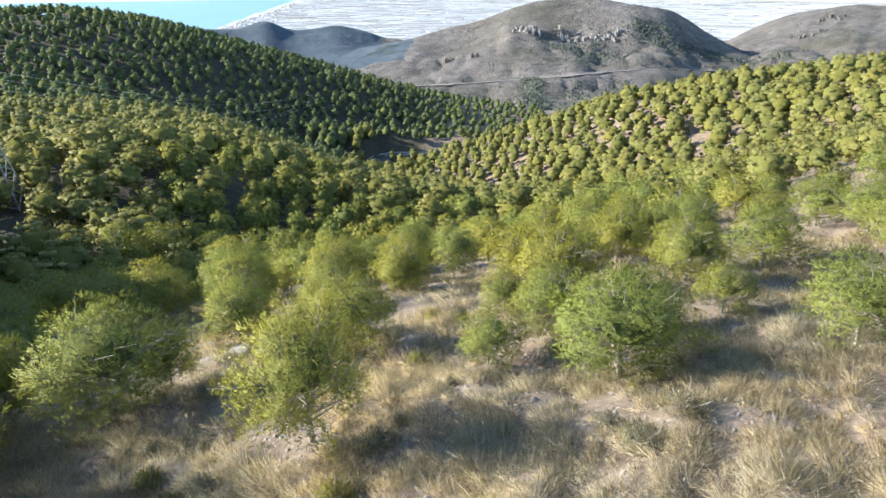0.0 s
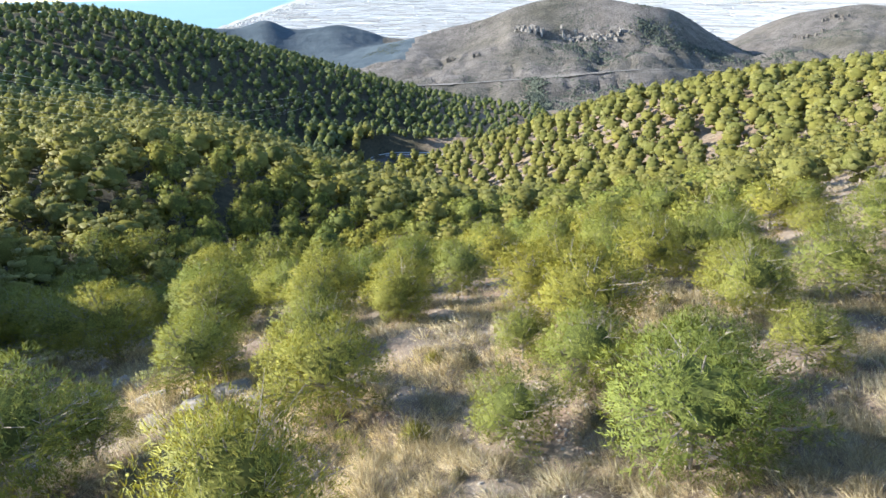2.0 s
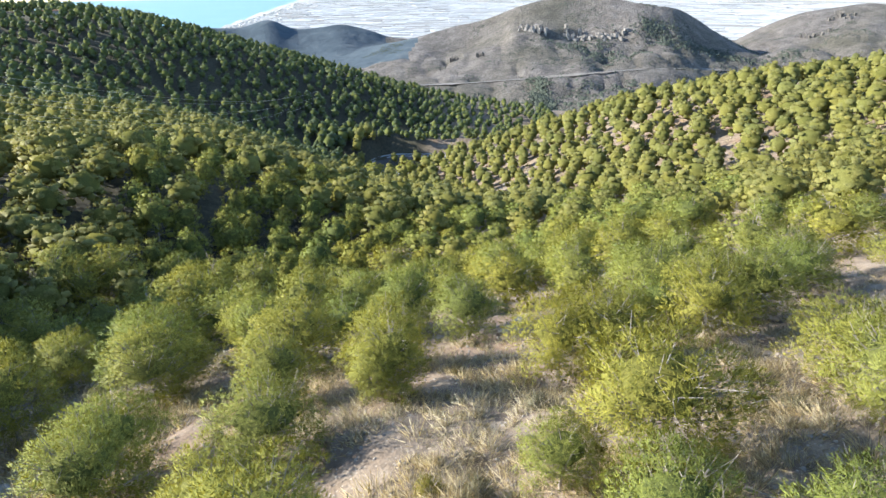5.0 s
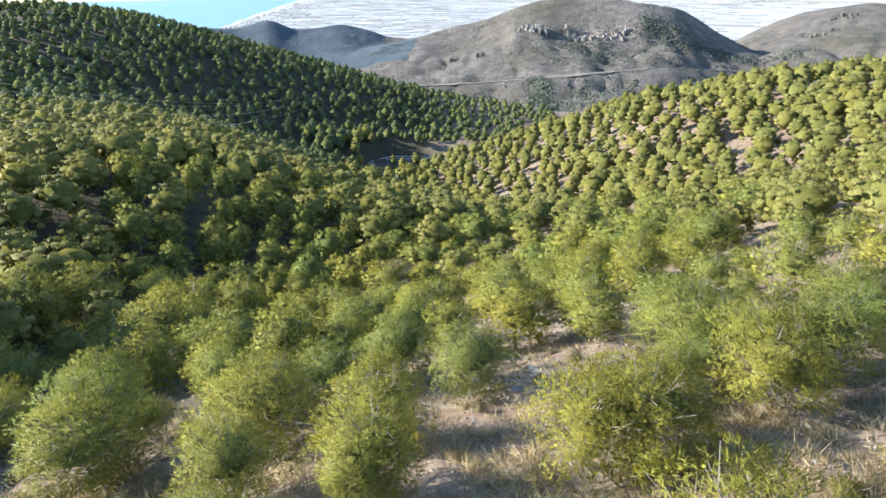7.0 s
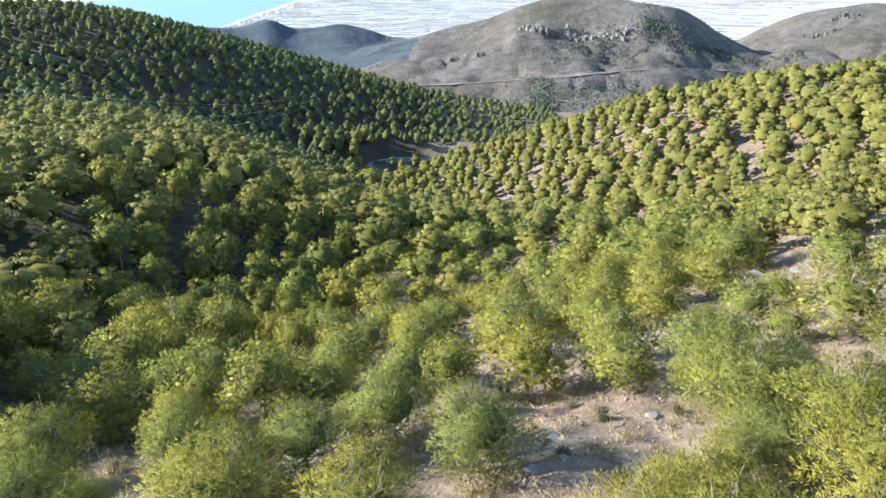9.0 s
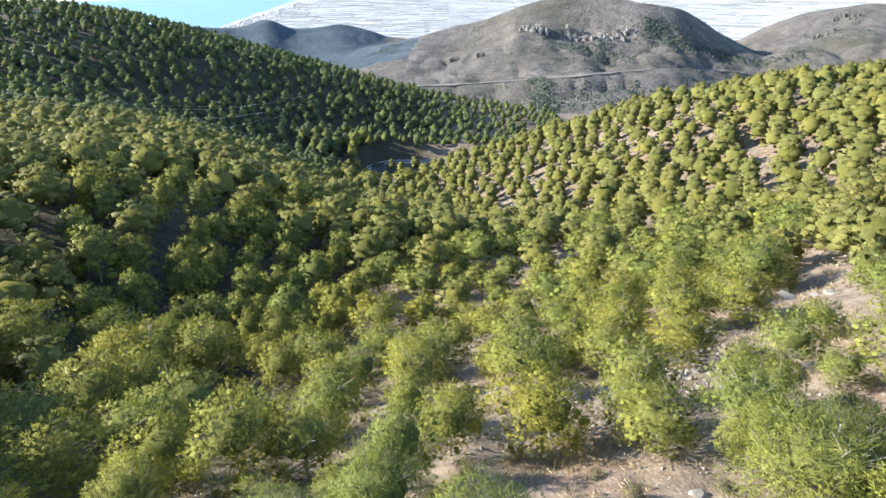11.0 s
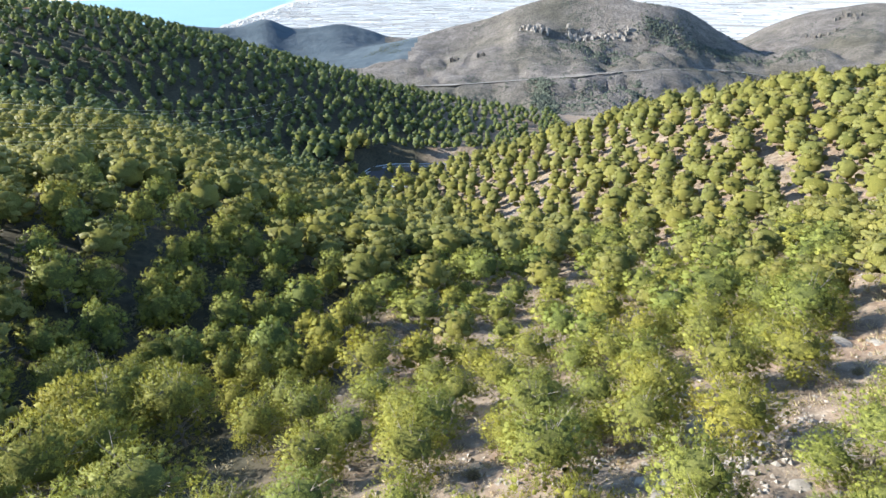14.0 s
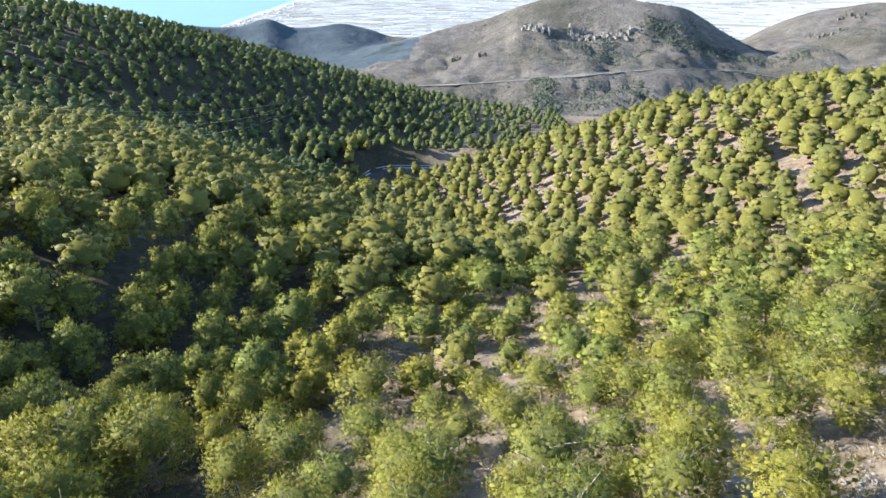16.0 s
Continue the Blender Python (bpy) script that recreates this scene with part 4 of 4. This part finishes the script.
def build_stones():
    """Loose pale stones lying on the soil."""
    rs = np.random.RandomState(8)
    p = np.concatenate([np.stack([rs.uniform(-15, 18, 5000), rs.uniform(8, 50, 5000)], 1), np.stack([rs.uniform(-10, 45, 3000), rs.uniform(40, 120, 3000)], 1), np.stack([rs.normal(12, 3.5, 900), rs.normal(59.5, 3, 900)], 1),
                        np.stack([rs.normal(19, 8, 900), rs.normal(188, 12, 900)], 1)])
    size = np.where(p[:, 1] < 50, rs.uniform(0.03, 0.11, len(p)), rs.uniform(0.08, 0.24, len(p))) * np.where(p[:, 1] > 130, 2.2, 1)
    z = ground_z(p[:, 0], p[:, 1])
    shape = np.array([(1, 0, 0), (0, 1, 0), (-1, 0, 0), (0, -1, 0), (0, 0, 0.7), (0, 0, -0.5)], float)
    faces = np.array([(0, 1, 4), (1, 2, 4), (2, 3, 4), (3, 0, 4), (1, 0, 5), (2, 1, 5), (3, 2, 5), (0, 3, 5)])
    v = shape[None] * rs.uniform(0.6, 1.3, (len(p), 6, 1)) + rs.normal(0, 0.15, (len(p), 6, 3))
    a = rs.uniform(0, 6.28, len(p))[:, None]
    v = np.stack([v[..., 0] * np.cos(a) - v[..., 1] * np.sin(a), v[..., 0] * np.sin(a) + v[..., 1] * np.cos(a), v[..., 2]], -1)
    v = v * size[:, None, None] + np.stack([p[:, 0], p[:, 1], z], -1)[:, None]
    f = faces[None] + 6 * np.arange(len(p))[:, None, None]
    me = mesh_from("loose_stones", v.reshape(-1, 3), f.reshape(-1, 3), [limestone])
    tagged(new("loose_stones", me), "small pale stones strewn over the reddish soil", "stones", kind="stuff")


build_stones()


# ---- the hairpin road ----
def hairpin(radius, lead):
    """Points along the bend at a distance from its middle: in from the right, round, and out again."""
    pts = [(x, BEND[1] - radius) for x in np.linspace(-9, BEND[0], 5)]
    pts += [(BEND[0] + radius * math.cos(a), BEND[1] + radius * math.sin(a)) for a in np.linspace(-math.pi / 2, -1.5 * math.pi, 25)[1:-1]]
    return pts + [(x, BEND[1] + radius) for x in np.linspace(BEND[0], lead, 12)]


def ribbon(name, left, right, lift, material):
    v = [(x, y, lift(x, y)) for x, y in left] + [(x, y, lift(x, y)) for x, y in right]
    n = len(left)
    return mesh_from(name, v, [(k, k + 1, n + k + 1, n + k) for k in range(n - 1)], [material], None, True)


tagged(new("road", ribbon("road", hairpin(6.8, 14), hairpin(13.2, 14), lambda x, y: ROAD_Z + 0.06, asphalt)), "dark asphalt hairpin road cut into the valley", "road", kind="structure")
tagged(new("trim", ribbon("gutter", hairpin(13.2, 14), hairpin(14.3, 14), lambda x, y: ROAD_Z + 0.1, gutter_concrete)), "pale concrete gutter along the outside of the bend", "gutter", kind="structure")


def build_guard_rail():
    thing = new("guard_rail")
    path = hairpin(14.5, 13)
    bm = bmesh.new()
    prof = ((0.0, 0.45), (0.10, 0.53), (0.02, 0.62), (0.10, 0.71), (0.0, 0.80), (-0.06, 0.62))
    rings = []
    for k, (x, y) in enumerate(path):
        u, w = Vector(path[max(k - 1, 0)]), Vector(path[min(k + 1, len(path) - 1)])
        way = (w - u).normalized()
        side = Vector((-way.y, way.x))
        rings.append([bm.verts.new((x + side.x * o, y + side.y * o, ROAD_Z + h * 1.25)) for o, h in prof])
    for lo, hi in zip(rings, rings[1:]):
        for q in range(len(prof)):
            bm.faces.new((lo[q], lo[(q + 1) % len(prof)], hi[(q + 1) % len(prof)], hi[q]))
    part("rail", bm, pale_steel, thing)
    for x, y in path[::2]:
        bm = bmesh.new()
        tube(bm, [(x, y, ROAD_Z - 0.2), (x, y, ROAD_Z + 1.0)], [0.07, 0.07], 6)
        part("post", bm, steel, thing)
    tagged(thing, "pale steel guard rail round the outside of the bend", "guard rail")


build_guard_rail()


# ---- power line ----
def build_pylon(x, y, tall, name_label):
    """A lattice tower: four tapering legs with braces, and three cross arms."""
    thing = new("power_pylon")
    base = height(x, y)
    thing.matrix_basis = pose(x, y, base, 0, 0, 20)

    def half(h):
        return np.interp(h, (0, tall * 0.62, tall), (3.1, 0.75, 0.35))

    for sx, sy in ((1, 1), (1, -1), (-1, -1), (-1, 1)):
        bm = bmesh.new()
        hs = (-0.3, tall * 0.62, tall)
        tube(bm, [(sx * half(h), sy * half(h), h) for h in hs], [0.13, 0.09, 0.06], 4)
        part("leg", bm, steel, thing)
    levels = np.linspace(0, tall, 10)
    for lo, hi in zip(levels, levels[1:]):
        for q in range(4):
            c = [(1, 1), (1, -1), (-1, -1), (-1, 1)]
            (ax, ay), (bx, by) = c[q], c[(q + 1) % 4]
            bm = bmesh.new()
            tube(bm, [(ax * half(lo), ay * half(lo), lo), (bx * half(hi), by * half(hi), hi)], [0.05, 0.05], 4)
            tube(bm, [(bx * half(lo), by * half(lo), lo), (ax * half(hi), ay * half(hi), hi)], [0.05, 0.05], 4)
            part("brace", bm, steel, thing)
    for h in (tall * 0.68, tall * 0.80, tall * 0.92):
        bm = bmesh.new()
        for s in (-1, 1):
            for o in (-0.5, 0.5):
                tube(bm, [(o * 0.9, 0, h), (o * 0.2, s * 2.6, h + 0.2)], [0.06, 0.04], 4)
            tube(bm, [(0, 0, h + 0.9), (0, s * 2.6, h + 0.2)], [0.05, 0.04], 4)
        part("cross_arm", bm, steel, thing)
    return tagged(thing, name_label, "pylon")


PYLON, FAR_END = (-65.0, 86.0), (-69.5, 378.0, 158.0)
build_pylon(*PYLON, 20.0, "grey steel lattice pylon among the pines")


def wire(z0, off, sag, droop):
    bm = bmesh.new()
    a, b = Vector((PYLON[0] + off, PYLON[1], z0)), Vector(FAR_END) + Vector((off * 1.5, 0, droop))
    tube(bm, [a.lerp(b, f) - Vector((0, 0, 4 * sag * f * (1 - f))) for f in np.linspace(0, 1, 40)], [0.022] * 40, 4)
    me = bpy.data.meshes.new("power_cable")
    bm.to_mesh(me)
    bm.free()
    me.materials.append(steel)
    tagged(new("power_cable", me), "thin power cable sagging across the valley", "cable", "power cables")


for z_wire, o_wire, s_wire, d_wire in ((208.5, 2.4, 7.0, 1.5), (208.3, -2.4, 7.5, 1.0), (206.0, 2.4, 8.0, 0.0), (205.8, -2.4, 8.5, -0.5), (203.6, 2.4, 9.0, -1.5), (203.4, -2.4, 9.6, -2.0)):
    wire(z_wire, o_wire, s_wire, d_wire)


# ---- far things ----
def bearing(a, d):
    return d * math.sin(radians(a)), d * math.cos(radians(a))


road_a = np.linspace(-6, 30, 160)
road_d = road_by_bearing(road_a, 1)
tagged(new("road", ribbon("far_road", [bearing(a, d - 3.2) for a, d in zip(road_a, road_d)], [bearing(a, d + 3.2) for a, d in zip(road_a, road_d)],
                          lambda x, y: height(x, y) + 0.8, far_asphalt)), "pale road running across the far hillside", "road", kind="structure")


for a_lo, a_hi, below, above in ((-1.5, 1.5, 6, 10), (7.5, 13.8, 8, 16), (17, 24, 12, 5)):
    bank_a = np.linspace(a_lo, a_hi, 50)
    bank_d = np.interp(bank_a, road_a, road_d)
    swell = np.sin(np.linspace(0, math.pi, 50)) * (0.8 + 0.2 * np.sin(np.arange(50) * 0.25))
    tagged(new("trim", ribbon("earth_bank", [bearing(a, d - 3 - below * w) for a, d, w in zip(bank_a, bank_d, swell)], [bearing(a, d + 3 + above * w) for a, d, w in zip(bank_a, bank_d, swell)],
                              lambda x, y: height(x, y) + 0.9, pale_earth)), "pale dug earth beside the far road", "earth bank", kind="structure")


def build_crag(a, d, wide, tall, count, seed, label, material=cliff_rock):
    """A broken rock face of leaning blocks along a hillside."""
    rs = np.random.RandomState(seed)
    thing = new("crag")
    for k in range(count):
        b = a + wide * ((k + rs.uniform(0, 1)) / count - 0.5)
        x, y = bearing(b, d + rs.normal(0, 7))
        w, h = rs.uniform(2.0, 5.5), tall * rs.uniform(0.3, 0.95)
        bm = bmesh.new()
        bmesh.ops.create_cube(bm, size=1, matrix=Matrix.LocRotScale((x, y, height(x, y) + h * 0.25), Euler((rs.uniform(-0.2, 0.2), rs.uniform(-0.2, 0.2), rs.uniform(0, 3))), (w, w * 0.8, h)))
        for v in bm.verts:
            v.co += Vector(rs.normal(0, 0.9, 3))
        part("rock_block", bm, material, thing)
    tagged(thing, label, "cliff")


build_crag(7.3, 1334, 2.4, 14, 46, 1, "broken grey cliff under the flat hilltop")
build_crag(12.6, 1340, 5.2, 13, 110, 2, "long grey cliff band below the hilltop")
build_crag(0.5, 1296, 0.7, 15, 6, 3, "dark rock pinnacle on the far hillside", crag_rock)
build_crag(2.8, 1256, 0.7, 9, 5, 4, "dark rock pinnacle on the far hillside", crag_rock)
build_crag(30.5, 1780, 1.6, 16, 9, 5, "grey crags on the upper hillside", crag_rock)
build_crag(29.0, 1650, 2.4, 12, 9, 6, "grey crags on the upper hillside", crag_rock)
build_crag(33.2, 1320, 1.0, 16, 7, 7, "pale rock outcrop on the hillside", cliff_rock)


def build_scrub():
    """Dark bushes dotted over the far hills, thicker in the gullies."""
    rs = np.random.RandomState(14)
    a, d = rs.uniform(-9, 36, 44000), rs.uniform(860, 1800, 44000)
    x, y = d * np.sin(np.radians(a)), d * np.cos(np.radians(a))
    keep = (waves(x, y, 24, 22, 4) + 0.9 * waves(x, y, 70, 26, 4) > 0.75) & (d < 1480 + 300 * (a > 22))
    extra = [np.stack([bx + rs.normal(0, wx, n), by + rs.normal(0, wy, n)], 1) for (bx, by), wx, wy, n in
             ((bearing(8.3, 985), 8, 45, 900), (bearing(12.9, 1255), 30, 40, 420), (bearing(17.5, 1365), 22, 22, 420), (bearing(19.6, 1345), 26, 10, 120), (bearing(16.2, 1010), 12, 36, 200),
              (bearing(12.4, 960), 18, 40, 220), (bearing(27.2, 1440), 34, 14, 160), (bearing(9.4, 1275), 28, 20, 100), (bearing(22.6, 1400), 30, 12, 260))]
    p = np.concatenate([np.stack([x, y], 1)[keep]] + extra)
    z = ground_z(p[:, 0], p[:, 1])
    size = np.concatenate([rs.uniform(0.6, 1.8, keep.sum()), rs.uniform(1.2, 3.2, len(p) - keep.sum())])
    ring = np.array([(math.cos(q), math.sin(q), 0.15) for q in np.arange(5) * 1.2566] + [(0.3, 0.1, 1.0), (-0.35, -0.2, 0.85)])
    faces = np.array([(0, 1, 5), (1, 2, 5), (2, 6, 5), (2, 3, 6), (3, 4, 6), (4, 0, 6), (0, 5, 6)])
    v = (ring[None] + rs.normal(0, 0.2, (len(p), 7, 3))) * size[:, None, None] + np.stack([p[:, 0], p[:, 1], z], -1)[:, None]
    f = faces[None] + 7 * np.arange(len(p))[:, None, None]
    me = mesh_from("far_scrub", v.reshape(-1, 3), f.reshape(-1, 3), [bush], None, True)
    tagged(new("far_scrub", me), "dark low scrub dotted over the dry far hills", "scrub", kind="stuff")


bush = plain("far_bush_leaves", (0.062, 0.078, 0.058), 0.9, 0, 0.35, 0.05)
build_scrub()


def boxes(name, rows, material):
    """Many plain blocks as one mesh: x, y, z, half width, half depth, height, turn."""
    rows = np.asarray(rows, float)
    cube = np.array([(sx, sy, sz) for sz in (0, 1) for sx, sy in ((-1, -1), (1, -1), (1, 1), (-1, 1))], float)
    v = cube[None] * rows[:, None, 3:6]
    c, s = np.cos(rows[:, 6])[:, None], np.sin(rows[:, 6])[:, None]
    v = np.stack([v[..., 0] * c - v[..., 1] * s, v[..., 0] * s + v[..., 1] * c, v[..., 2]], -1) + rows[:, None, :3]
    faces = np.array([(0, 1, 5, 4), (1, 2, 6, 5), (2, 3, 7, 6), (3, 0, 4, 7), (4, 5, 6, 7)])
    f = faces[None] + 8 * np.arange(len(rows))[:, None, None]
    return mesh_from(name, v.reshape(-1, 3), f.reshape(-1, 4), [material])


def build_plain():
    """Greenhouses packed over the coastal plain, and a white town along the shore."""
    rs = np.random.RandomState(17)
    rows = []
    for d in np.geomspace(1750, 4850, 85):
        a = -19.0
        while a < 40:
            wide = rs.uniform(18, 70) * (d / 2600)
            step = math.degrees(2 * wide / d) + rs.uniform(0.05, 0.35)
            x, y = bearing(a + step / 2, d + rs.uniform(-6, 6))
            if a > float(shore(d)) + 1.2 and rs.uniform() < 0.82 - 0.25 * (math.sin(a * 0.9 + d * 0.003) > 0.75):
                rows.append((x, y, 0, wide, d * 0.0105 * rs.uniform(0.35, 1.0), rs.uniform(1.4, 2.2), -radians(a) + rs.normal(0, 0.22)))
            a += step
    rows = np.array(rows)
    rows[:, 2] = ground_z(rows[:, 0], rows[:, 1])
    rows = rows[(rows[:, 2] < 10 + np.maximum(np.hypot(rows[:, 0], rows[:, 1]) - 2000, 0) * 0.0185) & (rows[:, 2] > 0)]
    rows[:, 2] -= 0.5
    tagged(new("greenhouses", boxes("greenhouses", rows, plastic)), "white plastic greenhouses covering the coastal plain", "greenhouses", kind="stuff")
    town = []
    for n in range(420):
        d = rs.uniform(2350, 4300)
        a = float(shore(d)) + abs(rs.normal(0, 1.6)) + 0.8
        x, y = bearing(a, d)
        town.append((x, y, height(x, y) - 0.5, rs.uniform(2, 6), rs.uniform(2, 6), rs.uniform(2, 5), rs.uniform(0, 3)))
    for a0, d0, n, spread in ((-1.5, 1780, 60, 34), (5, 2500, 50, 80)):
        for k in range(n):
            x, y = bearing(a0 + math.degrees(rs.normal(0, spread * 1.6) / d0), d0 + rs.normal(0, spread))
            town.append((x, y, height(x, y) - 0.5, rs.uniform(2, 4), rs.uniform(2, 4), rs.uniform(2.5, 4.5), rs.uniform(0, 3)))
    tagged(new("white_town", boxes("white_town", town, white_wall)), "white houses of towns along the coast", "town", kind="stuff")


build_plain()


def build_hut(x, y):
    """A small flat white house on the wooded hilltop."""
    thing = new("house")
    thing.matrix_basis = pose(x, y, height(x, y), 0, 0, 25)
    for name_h, size_h, at_h, mat_h in (("wall", (7, 5, 3.2), (0, 0, 1.5), white_wall), ("roof", (7.6, 5.6, 0.3), (0, 0, 3.25), roof_tile), ("door", (1.0, 0.1, 2.0), (1.2, -2.53, 1.0), bark),
                                        ("window", (1.2, 0.1, 1.0), (-1.6, -2.53, 1.7), asphalt)):
        bm = bmesh.new()
        bmesh.ops.create_cube(bm, size=1, matrix=Matrix.LocRotScale(at_h, None, size_h))
        part(name_h, bm, mat_h, thing)
    tagged(thing, "small white house on the wooded hilltop", "house")


build_hut(-194.0, 336.0)
